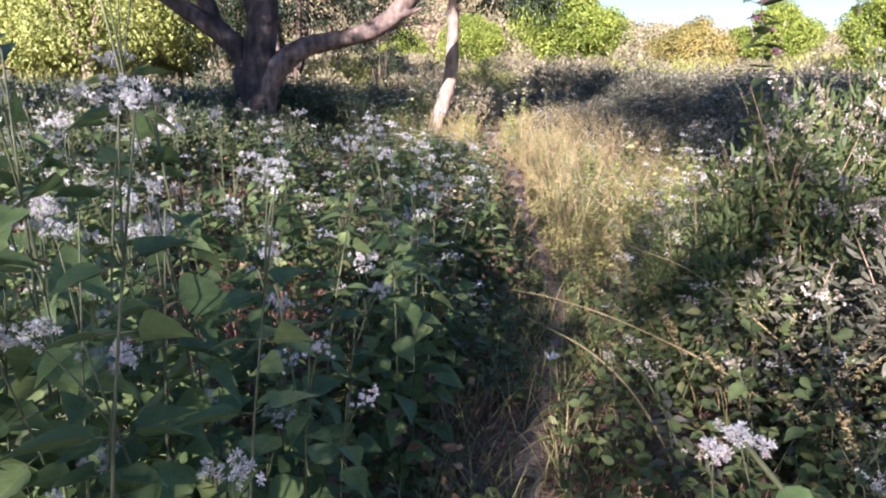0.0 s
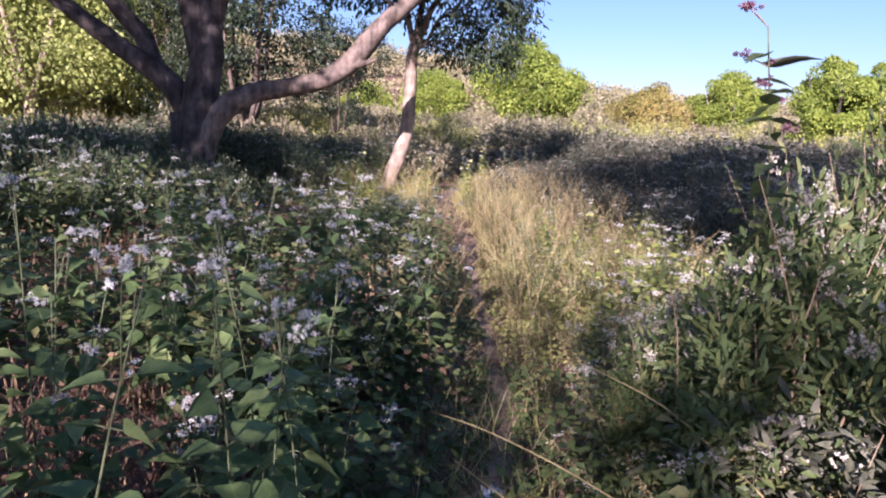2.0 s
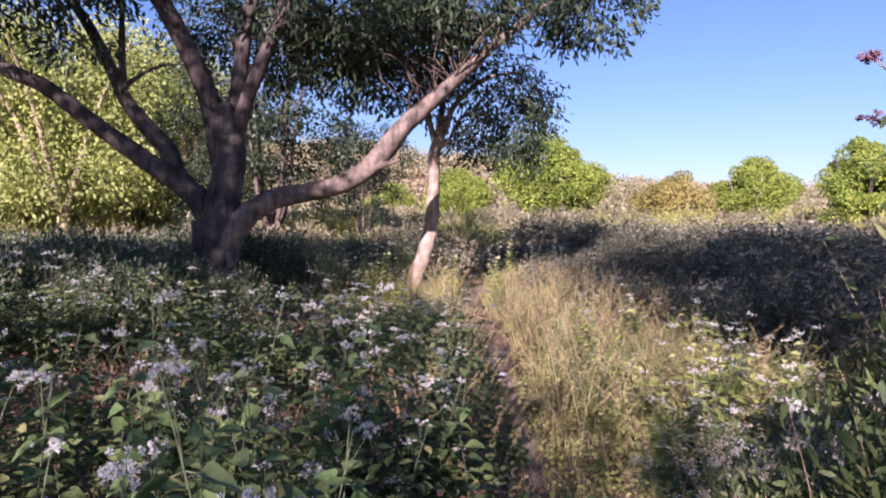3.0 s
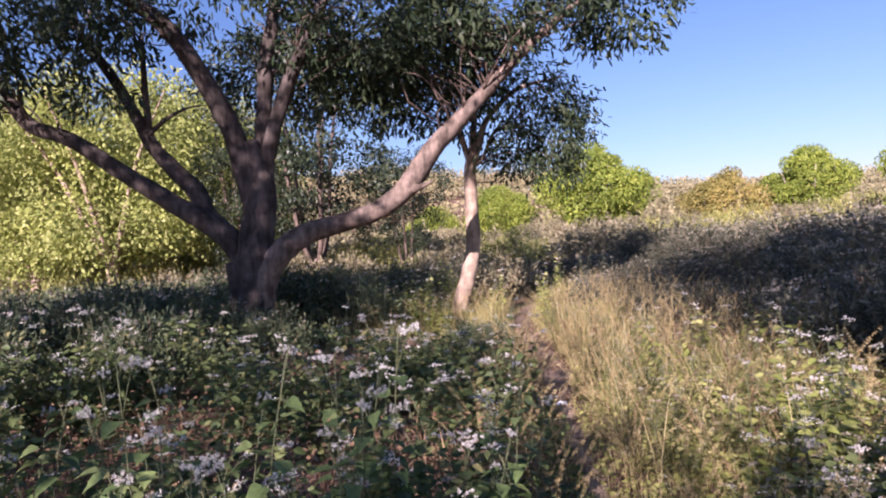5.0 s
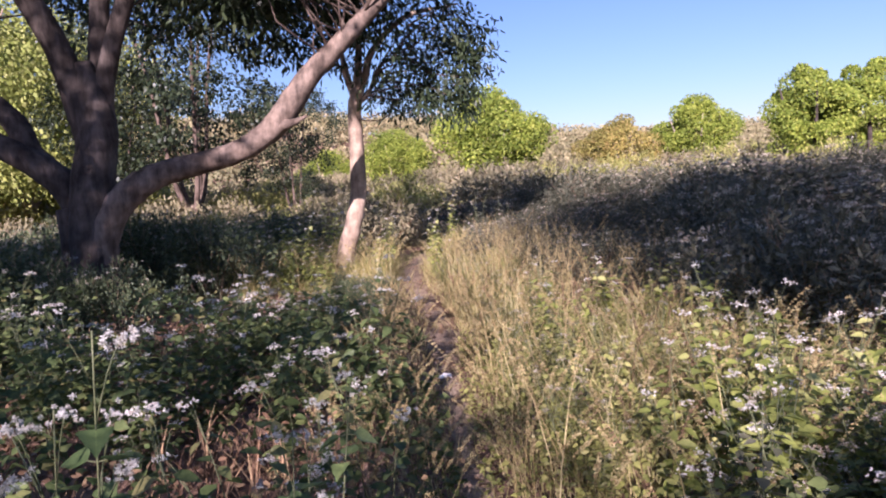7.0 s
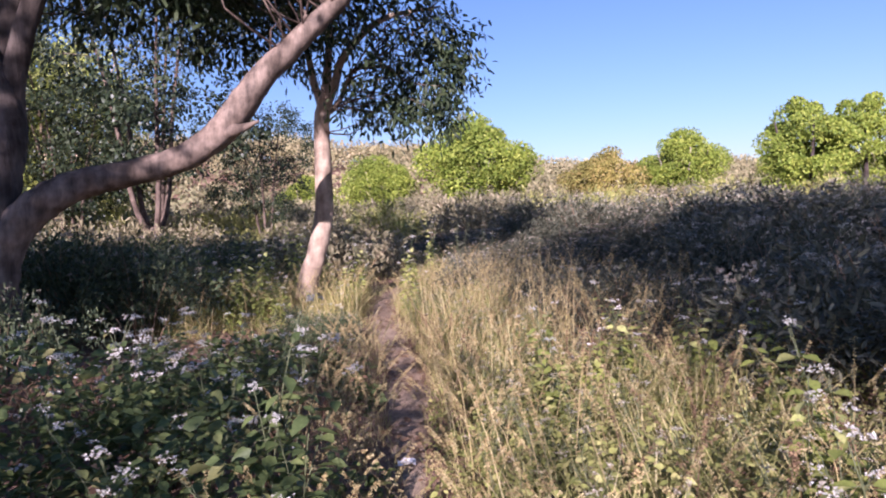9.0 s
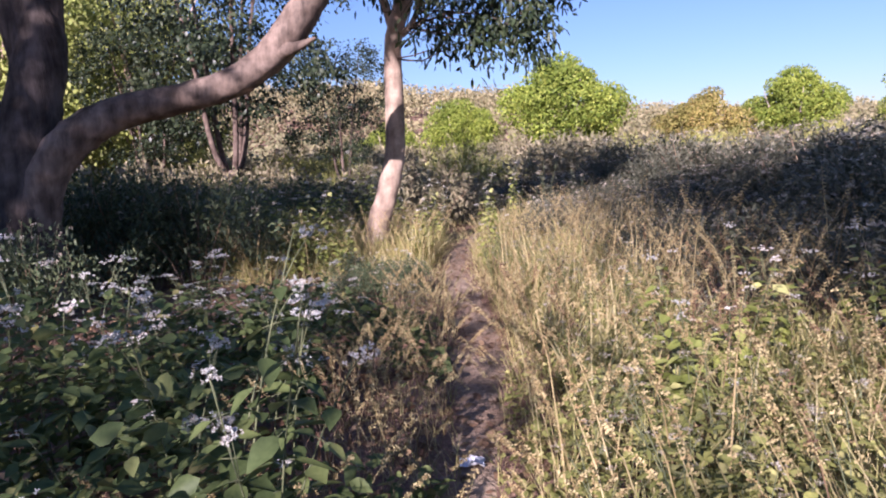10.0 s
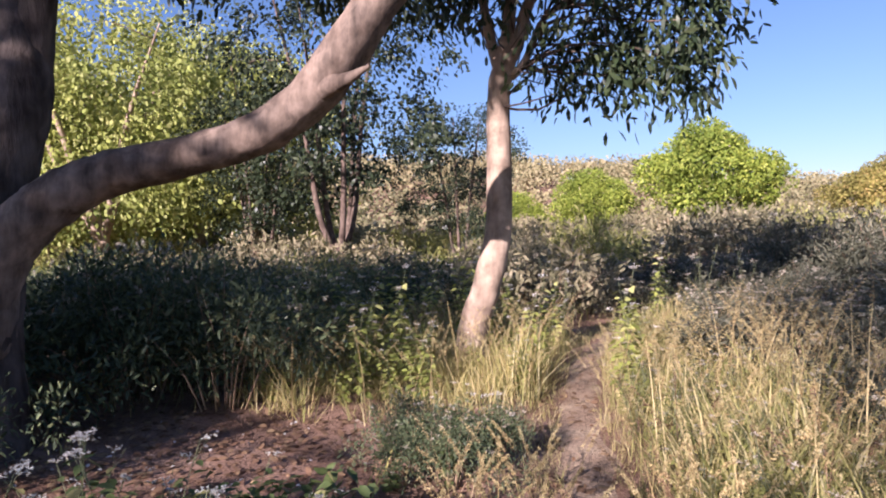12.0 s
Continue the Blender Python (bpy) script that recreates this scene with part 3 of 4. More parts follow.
for x, y, crowns, seed, low in (
    (-8.2, 0.0, [((0, 0, 7.4), (1.95, 2.0, 3.4), 320), ((1.2, 0, 6.2), (1.3, 1.2, 1.5), 80), ((4.6, 0, 3.8), (1.65, 1.2, 0.95), 60), ((2.1, 0, 7.0), (0.6, 0.9, 0.5), 22), ((3.3, 0, 9.7), (0.5, 0.8, 0.75), 24)], 61, (4.6, 3.9)),
    (-1.0, -12.0, [((0.4, 0, 11.6), (3.6, 2.5, 1.25), 210), ((4.0, 0, 12.7), (3.0, 2.5, 1.9), 190), ((-2.5, 0, 10.7), (1.7, 1.6, 1.1), 130), ((-3.2, 0, 12.2), (2.0, 1.5, 0.9), 115), ((-0.85, 0, 9.1), (1.9, 1.6, 0.85), 120), ((2.6, 0, 9.6), (1.8, 1.6, 0.9), 60)], 62, (-3.0, 9.0)),
    (-5.6, -11.0, [((1.2, 0, 4.7), (2.5, 2.0, 1.6), 16), ((1.2, 0, 6.5), (1.15, 1.1, 0.85), 40), ((-1.6, 0, 6.2), (1.4, 1.1, 0.9), 26)], 63, (2.0, 5.6)),
    (1.5, -9.0, [((-1.2, 0, 4.5), (2.8, 1.8, 1.4), 125)], 64, (-2.2, 4.2)),
):
    top = crowns[0][0][2]
    tree("shade_tree", stand(x, y), [
        ("trunk", [(0, 0, -0.3, 0.34), (0, 0, 1.0, 0.27), (0.1, 0, top * 0.5, 0.22), (0.0, 0, top, 0.08)]),
        ("limb", [(0.05, 0, top * 0.45, 0.14), (1.2, 0.2, top * 0.7, 0.1), (2.4, 0.3, top * 0.95, 0.03)]),
        ("limb", [(0.05, 0, top * 0.5, 0.14), (-0.9, -0.2, top * 0.75, 0.1), (-1.8, -0.3, top, 0.03)]),
        ("limb", [(0.02, 0, low[1] * 0.6, 0.13), (low[0] * 0.5, 0.1, low[1] * 0.9, 0.09), (low[0], 0.1, low[1], 0.03)]),
    ], crowns, M_BARK, M_TREE_LEAF, SHADY, seed, 0.22, 14, 0.45, 9, ROUND, "trees behind the walker")


# ---- shrubs ----
def shrub(name, wide, high, leaf, label, group, seed, count=3200, leaf_len=0.075, heads=60, petals=M_OLD_FLOWER, shape=LANCE):
    """A dense bush: bent stems, an uneven dome of leaves, small flower heads on its top."""
    g = np.random.default_rng(seed)
    thing = empty(name, (0, 0, 0), label, "shrub", group)
    stems, tips = [], []
    for k in range(16):
        a, r = g.uniform(0, 6.28), g.uniform(0.1, 0.9) ** 0.6
        tip = np.array((np.cos(a) * r * wide, np.sin(a) * r * wide, high * (1.0 - 0.45 * r * r) * g.uniform(0.75, 1.0)))
        tips.append(tip)
        foot = tip * (0.25, 0.25, 0)
        stems.append(tube([(*(foot - (0, 0, 0.05)), 0.012), (*(foot + (tip - foot) * (0.3, 0.3, 0.45)), 0.009), (*(foot + (tip - foot) * (0.75, 0.75, 0.85)), 0.006), (*tip, 0.002)], 5, 2))
    lumps = np.vstack([np.array(tips) * (1, 1, 0.85), g.normal(size=(14, 3)) * (wide * 0.5, wide * 0.5, high * 0.12) + (0, 0, high * 0.42)])
    pick = g.integers(0, len(lumps), count)
    way = unit(g.normal(size=(count, 3)))
    shoots = []
    for k in range(16):
        root = lumps[k] + (g.normal() * 0.15 * wide, g.normal() * 0.15 * wide, -0.05 * high)
        tip = root + (g.normal() * 0.12, g.normal() * 0.12, high * g.uniform(0.2, 0.42))
        shoots.append(np.linspace(root, tip, 14))
        stems.append(tube([(*root, 0.004), (*(0.5 * (root + tip) + g.normal(size=3) * 0.015), 0.003), (*tip, 0.0012)], 4, 2))
    at = lumps[pick] + way * g.uniform(0.3, 1.0, (count, 1)) * (0.36 * wide, 0.36 * wide, 0.24 * high)
    at[:, 2] = np.clip(at[:, 2], 0.03, high * 1.04)
    at[:16 * 14] = np.concatenate(shoots)
    along = unit(way + g.normal(size=at.shape) * 0.6 + (0, 0, 0.1))
    face = unit(g.normal(size=at.shape) * 0.6 + (0, 0, 0.8))
    part("foliage", scatter(shape, at, along, face, g.uniform(0.6, 1.3, count) * leaf_len), leaf, thing)
    part("stem_tangle", merged(*stems), M_DRY_STEM, thing, kind="stuff")
    if heads:
        top = np.array([lumps[i] + (g.normal() * 0.2 * wide, g.normal() * 0.2 * wide, 0.2 * high + g.uniform(-0.05, 0.06)) for i in g.integers(0, 16, heads)])
        n = 6
        at = np.repeat(top, n, 0) + g.normal(size=(heads * n, 3)) * (0.025, 0.025, 0.012)
        part("blossom", scatter(TUFT, at, g.normal(size=at.shape) + (0, 0, 1), g.normal(size=at.shape), g.uniform(0.014, 0.024, len(at))), petals, thing, kind="stuff")
    return thing


GREY = "dense greyish thicket shrub with faded flower heads"
DARK = "dense dark green shrub in the shade"
PALE = "sunlit olive scrub bush of fine leaves"
grey = [shrub("thicket_shrub", 1.1, 1.5, M_SHRUB_LEAF, GREY, "thicket along the path", 70 + i, 4200, 0.098, 45) for i in range(3)]
dark = [shrub("shade_shrub", 1.1, 1.5, M_DARK_LEAF, DARK, "dark shrubs under the trees", 80 + i, 4600, 0.088, 24) for i in range(2)]
pale = [shrub("olive_bush", 1.3, 1.3, M_SCRUB_LEAF if i else M_OLIVE_LEAF, PALE, "scrub in front of the far trees", 90 + i, 2400, 0.14, 0) for i in range(2)]


def plant_out(kinds, spots, g):
    """Set shrubs at rows of x, y, size, height factor; the first of each kind is the model itself."""
    used = set()
    for x, y, s, h in spots:
        k = int(g.integers(0, len(kinds)))
        m = pose(x, y, float(ground_z(x, y)) - 0.01, 0, 0, g.uniform(0, 360)) @ Matrix.Diagonal((s, s, h, 1))
        if k in used:
            copy_thing(kinds[k], m)
        else:
            used.add(k)
            kinds[k].matrix_basis = m
    for k, ob in enumerate(kinds):
        if k not in used:
            ob.matrix_basis = pose(*stand(26 + 2 * k, 24))


def thicket_height(x, y):
    return np.interp(x + 0.15 * (y - 12), (2.5, 4, 6, 9, 12), (1.0, 1.15, 1.40, 1.62, 1.75))


spots = []
for y in np.arange(7.2, 23.5, 1.25):
    edge = np.interp(y, (7, 9, 11, 14, 18, 20, 24), (4.1, 3.6, 3.3, 3.0, 2.8, 1.8, -0.5))
    for x in np.arange(edge, 15.5 + 0.3 * (y - 10), 1.55):
        if x > 4 + 1.6 * (y - 6.5):
            continue
        px, py = x + RNG.uniform(-0.35, 0.35), y + RNG.uniform(-0.35, 0.35)
        tall = float(thicket_height(px, py)) * RNG.choice((0.75, 0.9, 1.0, 1.1, 1.2)) * RNG.uniform(0.9, 1.1)
        if y > 20 and x > 5:
            tall *= 1.15
        if y > 18 and x < 5:
            tall = RNG.uniform(0.95, 1.35)
        spots.append((px, py, RNG.uniform(0.75, 1.35) if x > 5.5 else RNG.uniform(0.65, 0.9), tall / 1.5))
plant_out(grey, spots, RNG)

spots = []
for y in np.arange(13.6, 18.6, 1.3):
    right = np.interp(y, (13, 15, 17, 19, 24), (-3.7, -2.9, -2.3, -1.4, -1.8))
    for x in np.arange(right, -12 - 0.3 * (y - 13), -1.45):
        spots.append((x + RNG.uniform(-0.3, 0.3), y + RNG.uniform(-0.3, 0.3), RNG.uniform(0.8, 1.15), RNG.uniform(1.1, 1.5)))
for x in np.arange(-4.3, -9.5, -1.1):
    for y in (9.6, 10.9, 12.2):
        spots.append((x + RNG.uniform(-0.25, 0.25), y + RNG.uniform(-0.25, 0.25), RNG.uniform(0.75, 0.95), RNG.uniform(1.2, 1.55)))
spots += [(-2.55, 10.7, 0.4, 0.85), (-3.15, 10.6, 0.5, 0.98), (-4.3, 9.3, 0.7, 1.3), (-3.8, 10.2, 0.65, 1.2), (-4.4, 10.6, 0.75, 1.35), (-2.15, 13.3, 0.75, 1.3), (0.22, 11.5, 0.3, 0.42), (-0.05, 11.75, 0.28, 0.45), (0.4, 11.9, 0.22, 0.36), (-3.0, 13.3, 0.85, 1.35), (-5.2, 8.4, 0.8, 1.25), (-6.3, 9.0, 0.9, 1.35), (-3.4, 8.9, 0.55, 1.05), (-4.3, 7.4, 0.7, 1.15)]
plant_out(dark, [(x, y, size, 0.73 * h) for x, y, size, h in spots], RNG)
tall = [shrub("tall_bush", 0.48, 1.42, M_SHRUB_LEAF if i else M_WEED_LEAF, "tall leafy bush with faded flower heads beside the path", "tall bushes at the path", 140 + i, 7000, 0.062, 42) for i in range(2)]
plant_out(tall, [(1.36, 2.62, 0.75, 0.98), (1.62, 2.95, 1.0, 1.05), (2.1, 3.3, 1.05, 1.2), (1.62, 2.1, 0.9, 0.84), (2.3, 2.6, 1.1, 1.22), (1.85, 3.75, 0.8, 0.72), (2.9, 3.3, 1.2, 1.15), (1.15, 3.1, 0.6, 0.68), (1.55, 3.7, 0.7, 0.66)], RNG)

spots = []
for y in (19.6, 21.4, 23.3):
    for x in np.arange(0.2 - 0.35 * (y - 19), -16, -1.7):
        spots.append((x + RNG.uniform(-0.5, 0.5), y + RNG.uniform(-0.5, 0.5), RNG.uniform(0.7, 1.1), RNG.uniform(0.6, 1.15)))
for y in np.arange(25.5, 54, 3.8):
    for x in np.arange(-22 - 0.2 * y, 20 + 0.4 * y, 3.2):
        spots.append((x + RNG.uniform(-1, 1), y + RNG.uniform(-1, 1), RNG.uniform(1.0, 1.6), RNG.uniform(0.8, 1.5)))
plant_out(pale, spots, RNG)


# ---- far woodland on the hill ----
def far_woods(count, g):
    x = g.uniform(-85, 100, count)
    y = 47 + 70 * g.uniform(0, 1, count) ** 0.9
    base = grounded(x, y)
    high = g.uniform(1.6, 3.6, count) * np.clip((y - 36) / 24, 0.5, 1)
    per = 110
    way = unit(g.normal(size=(count * per, 3)) + (0, 0, 0.4))
    at = np.repeat(base + np.stack([0 * x, 0 * x, high * 0.42], -1), per, 0) + way * np.repeat(high, per)[:, None] * (0.75, 0.75, 0.5) * g.uniform(0.6, 1.05, (count * per, 1))
    return scatter(ROUND, at, g.normal(size=at.shape), way + g.normal(size=at.shape) * 0.5, g.uniform(0.24, 0.5, len(at)))


lone("far_woodland", far_woods(2200, RNG), M_FAR_LEAF, "hazy brownish green woodland covering the far hillside", "woodland", "stuff")


# ---- weeds ----
def weed_stem(high, lean, g):
    b = lean * high
    a = g.uniform(0, 6.28)
    d = np.array((np.cos(a), np.sin(a)))
    return [(0, 0, -0.03, 0.0036), (*(d * b * 0.15), high * 0.35, 0.0030), (*(d * b * 0.5), high * 0.7, 0.0022), (*(d * b), high, 0.0014)]


def floret_cloud(centre, wide, count, size, g, shape=PUFF):
    at = np.array(centre) + g.normal(size=(count, 3)) * (wide, wide, wide * 0.45)
    return scatter(shape, at, g.normal(size=at.shape) * 0.6 + (0, 0, 1), g.normal(size=at.shape), g.uniform(0.7, 1.2, count) * size)


LEAF_MESH = [tri_mesh("leaf", *leaf_shape([0.02, 0.29 + j, 0.40, 0.37, 0.37 - j, 0.27, 0.23, 0.12, 0.07, 0.0], 0.16 + j, 0.2 + 2 * j), M_BROAD_LEAF) for j in (0.0, 0.03, 0.06)]


GROUPS = {"flowering_weed": "white-flowered weeds beside the path", "drying_weed": "fading weeds beside the path", "meadow_herb": "herbs in the sunny grass", "sunlit_weed": "sunlit weeds in the grass"}


def weed(name, high, label, seed, single, leaf_len, pairs, heads, leaf=M_WEED_LEAF, petals=M_FLOWER, head_wide=0.017, floret=0.0095):
    """A white-flowered weed: stems, opposite toothed leaves, flat clusters of fluffy florets.
    single: each leaf and each flower cluster is a part of its own."""
    g = np.random.default_rng(seed)
    thing = empty(name, (0, 0, 0), label, "plant", GROUPS[name])
    stems, leaves, clusters = [], [], []
    for s in range(3):
        h = high * (1.0, 0.85, 0.7)[s]
        off = g.normal(size=2) * 0.05 * (s > 0)
        line = weed_stem(h, g.uniform(0.10, 0.18 if single else 0.3), g)
        line = [(x + off[0], y + off[1], z, r) for x, y, z, r in line]
        stems.append(tube(line, 5, 3))
        fine = smooth_line(line, 10)
        for i in range(pairs):
            k = fine[int(len(fine) * (0.18 + 0.74 * i / pairs))]
            a = g.uniform(0, 6.28)
            for side in (0, math.pi):
                d = np.array((np.cos(a + side), np.sin(a + side), g.uniform(-0.45, 0.3)))
                size = leaf_len * g.uniform(0.7, 1.15) * (1.0 - 0.35 * i / pairs)
                foot = k[:3] + d * 0.02
                stems.append(tube([(*k[:3], 0.0015), (*(k[:3] + d * 0.012), 0.0013), (*(k[:3] + d * 0.024), 0.001)], 4, 1))
                leaves.append((foot, d, size, g.normal(size=3) * 0.25 + (0, 0, 1)))
        top = fine[-1, :3]
        for i in range(heads):
            a, r = g.uniform(0, 6.28), g.uniform(0.0, 0.06)
            tip = top + (np.cos(a) * r, np.sin(a) * r, g.uniform(-0.02, 0.03))
            stems.append(tube([(*fine[-6, :3], 0.0018), (*(0.5 * (fine[-6, :3] + tip) + (0, 0, 0.012)), 0.0014), (*tip, 0.001)], 4, 2))
            clusters.append(tip)
    part("stem", merged(*stems), M_STEM, thing)
    if single:
        for i, (foot, d, size, up) in enumerate(leaves):
            ob = part("leaf", LEAF_MESH[i % 3], M_BROAD_LEAF, thing)
            x = Vector(d).normalized()
            y = Vector(up).cross(x).normalized()
            z = x.cross(y)
            ob.matrix_basis = Matrix((x, y, z)).transposed().to_4x4() @ Matrix.Scale(size, 4)
            ob.location = foot
        for c in clusters:
            part("flower_head", floret_cloud(c, head_wide * 0.95, 17, floret * 0.72, g, FLUFF), petals, thing, "fluffy white flower cluster")
    else:
        foot, d, size, up = (np.array([q[i] for q in leaves]) for i in range(4))
        part("foliage", scatter(LANCE if name == "meadow_herb" else OVATE, foot, d, up, size), leaf, thing, kind="stuff")
        part("blossom", merged(*[floret_cloud(c, head_wide, 13, floret, g) for c in clusters]), petals, thing, "fluffy white flower clusters", kind="stuff")
    return thing


WHITE = "leafy green weed topped with fluffy white flower clusters"
hero = [weed("flowering_weed", 1.0, WHITE, 100 + i, True, 0.098 + 0.010 * i, 9, 1) for i in range(3)]
common = [weed("flowering_weed", 1.0, WHITE, 110 + i, False, 0.105, 10, 1 + i % 2) for i in range(5)]
FADED = "drying weed with brownish leaves and faded flower clusters"
faded = [weed("drying_weed", 1.0, FADED, 120 + i, False, 0.08, 11, 2, M_SHRUB_LEAF if i else M_WEED_LEAF, M_OLD_FLOWER if i < 2 else M_FLOWER, 0.018, 0.008) for i in range(3)]


def weeds_out(kinds, xs, ys, highs, g):
    first = [True] * len(kinds)
    for x, y, h in zip(xs, ys, highs):
        k = int(g.integers(0, len(kinds)))
        s = 0.6 + 0.4 * h
        m = pose(x, y, float(ground_z(x, y)), 0, 0, g.uniform(0, 360)) @ Matrix.Diagonal((s, s, h, 1))
        if first[k]:
            kinds[k].matrix_basis, first[k] = m, False
        else:
            copy_thing(kinds[k], m)


def field(n, x0, x1, y0, y1, keep, g):
    x, y = g.uniform(x0, x1, n), g.uniform(y0, y1, n)
    ok = keep(x, y)
    return x[ok], y[ok]


def clumps(x, y):
    return np.clip(np.sin(2.3 * x + 0.9 * y) * np.sin(1.9 * y - 0.7 * x + 1) + 0.6 * np.sin(5.7 * x + 2) * np.sin(4.9 * y), -1, 1)


def bare(x, y):
    """The open patches of leaf litter."""
    return (((x + 1.35) / 0.55) ** 2 + ((y - 3.4) / 0.7) ** 2 < 1) | (((x + 1.9) / 1.7) ** 2 + ((y - 11.6) / 1.5) ** 2 < 1) | (((x + 2.4) / 0.7) ** 2 + ((y - 6.4) / 1.1) ** 2 < 1) | (((x + 1.6) / 0.6) ** 2 + ((y - 9.0) / 0.8) ** 2 < 1)


def gap(x, y):
    """Brown gaps between the mounds of weeds."""
    return (clumps(0.8 * x + 3.1, 0.75 * y + 0.4) < -0.22) & (y > 1.6)


def left_height(x, y):
    near = np.interp(y, (0.5, 1.2, 2.0, 3.5, 5.0, 6.5, 8.0, 9.0, 10.5), (1.2, 1.12, 1.08, 1.08, 1.08, 1.1, 1.02, 0.86, 0.5))
    side = np.interp(y, (0.5, 3.5, 6.0, 9.0, 10.5), (1.3, 1.25, 1.2, 1.2, 1.05))
    k = np.clip((-1.6 - np.asarray(x)) / 1.4, 0, 1)
    return near * (1 - k) + side * k


x, y = field(330, -2.6, 0.6, 0.55, 4.6, lambda x, y: (x < path_x(y) - 0.44) & ~bare(x, y) & (x > -0.9 - 0.6 * y), RNG)
near_x = (-0.36, -0.55, -0.68, -0.48, -0.32, -0.78, 0.95, -0.50, -0.85, -0.68, -1.05, -0.38)
near_y = (0.95, 0.85, 1.15, 0.72, 1.30, 0.95, 0.95, 1.35, 1.50, 1.80, 1.90, 1.75)
weeds_out(hero, near_x, near_y, (1.34, 1.30, 1.36, 1.10, 1.02, 1.32, 0.98, 1.30, 1.32, 1.22, 1.22, 1.0), RNG)
weeds_out([copy_thing(ob, pose(-1.2 - 0.2 * i, 1.5 + 0.3 * i, 0)) for i, ob in enumerate(hero)], x[:52], y[:52], left_height(x[:52], y[:52]) * RNG.uniform(0.75, 1.1, len(y[:52])), RNG)
x, y = field(640, -5.5, 0.8, 2.0, 10.8, lambda x, y: (x < path_x(y) - 0.38) & ~bare(x, y) & ~gap(x, y) & (x > -1.2 - 0.62 * y) & ((y < 9.2) | (x > -1.4)), RNG)
weeds_out(common, x[:290], y[:290], left_height(x[:290], y[:290]) * (0.88 + 0.2 * clumps(x[:290], y[:290])) * RNG.uniform(0.75, 1.1, len(y[:290])), RNG)
HERB = "sunlit yellow-green herb drying among tall grass"
herb = [weed("meadow_herb", 1.0, HERB, 130 + i, False, 0.085, 14, 1, M_OLIVE_LEAF, M_OLD_FLOWER, 0.016, 0.008) for i in range(3)]
x, y = field(640, 1.0, 4.4, 4.6, 13.5, lambda x, y: (x > path_x(y) + 0.35) & (x < np.interp(y, (4, 9, 11), (3.2, 2.7, 2.4))), RNG)
weeds_out(herb, x[:230], y[:230], RNG.uniform(0.45, 0.85, len(x[:230])), RNG)
x, y = field(260, 0.5, 3.6, 0.9, 5.2, lambda x, y: (x > path_x(y) + 0.42) & (x < 1.4 + 0.5 * y), RNG)
weeds_out(faded, x[:90], y[:90], np.interp(y[:90], (1, 3, 5), (0.95, 1.05, 0.75)) * RNG.uniform(0.75, 1.1, len(y[:90])), RNG)


# ---- undergrowth, grass and litter ----
def undergrowth(x, y, high, g, length, shape=OVATE):
    n = len(x)
    at = grounded(x, y) + np.stack([0 * x, 0 * x, high * g.uniform(0.02, 1, n) ** 0.8], -1)
    a = g.uniform(0, 6.28, n)
    along = np.stack([np.cos(a), np.sin(a), g.uniform(-0.5, 0.4, n)], -1)
    return scatter(shape, at, along, g.normal(size=(n, 3)) * 0.75 + (0, 0, 1), g.uniform(0.4, 1.2, n) * length)


x, y = field(52000, -6.5, 0.8, 0.2, 10.8, lambda x, y: (x < path_x(y) - np.interp(y, (7, 9), (0.05, 0.14))) & ~bare(x, y) & ~gap(x, y) & (x > -1.6 - 0.65 * y) & ((y < 9.4) | (x > -0.5)), RNG)
lone("weed_undergrowth", undergrowth(x, y, left_height(x, y) * (0.6 + 0.25 * clumps(x, y)) * np.clip((path_x(y) - x) / 0.7, 0.2, 1), RNG, 0.075), M_WEED_LEAF, "low tangle of green weed leaves covering the ground", "undergrowth", "stuff")
x, y = field(9000, -5.0, 0.7, 0.6, 10.8, lambda x, y: (x < path_x(y) - 0.2) & (gap(x, y) | (clumps(x, y) < -0.3)) & (x > -1.6 - 0.65 * y), RNG)
lone("withered_undergrowth", undergrowth(x, y, left_height(x, y) * 0.45, RNG, 0.045), M_DRY_LEAF, "withered brown leaves hanging among the green weeds", "undergrowth", "stuff")
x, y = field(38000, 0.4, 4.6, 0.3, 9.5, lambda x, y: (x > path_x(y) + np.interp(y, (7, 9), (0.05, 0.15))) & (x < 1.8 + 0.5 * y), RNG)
# near part: green weeds, whose darker leaf colour also stands for shade
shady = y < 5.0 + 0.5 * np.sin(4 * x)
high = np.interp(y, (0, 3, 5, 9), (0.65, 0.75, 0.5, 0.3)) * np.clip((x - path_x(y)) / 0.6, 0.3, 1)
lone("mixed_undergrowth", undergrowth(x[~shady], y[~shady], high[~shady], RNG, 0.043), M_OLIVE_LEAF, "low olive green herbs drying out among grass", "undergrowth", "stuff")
lone("shaded_undergrowth", undergrowth(x[shady], y[shady], high[shady], RNG, 0.055), M_WEED_LEAF, "low green weeds growing close beside the path, coloured darker for shade", "undergrowth", "stuff")


def grass(x, y, high, g, lean=0.35, wide=1.0):
    n = len(x)
    a = g.uniform(0, 6.28, n)
    side = np.stack([np.cos(a), np.sin(a), 0 * a], -1)
    along = side * g.uniform(0.02, lean, (n, 1)) + (0, 0, 1)
    return scatter(BLADE, grounded(x, y), along, side, high * g.uniform(0.5, 1.15, n), wide * g.uniform(0.5, 1.2, n))


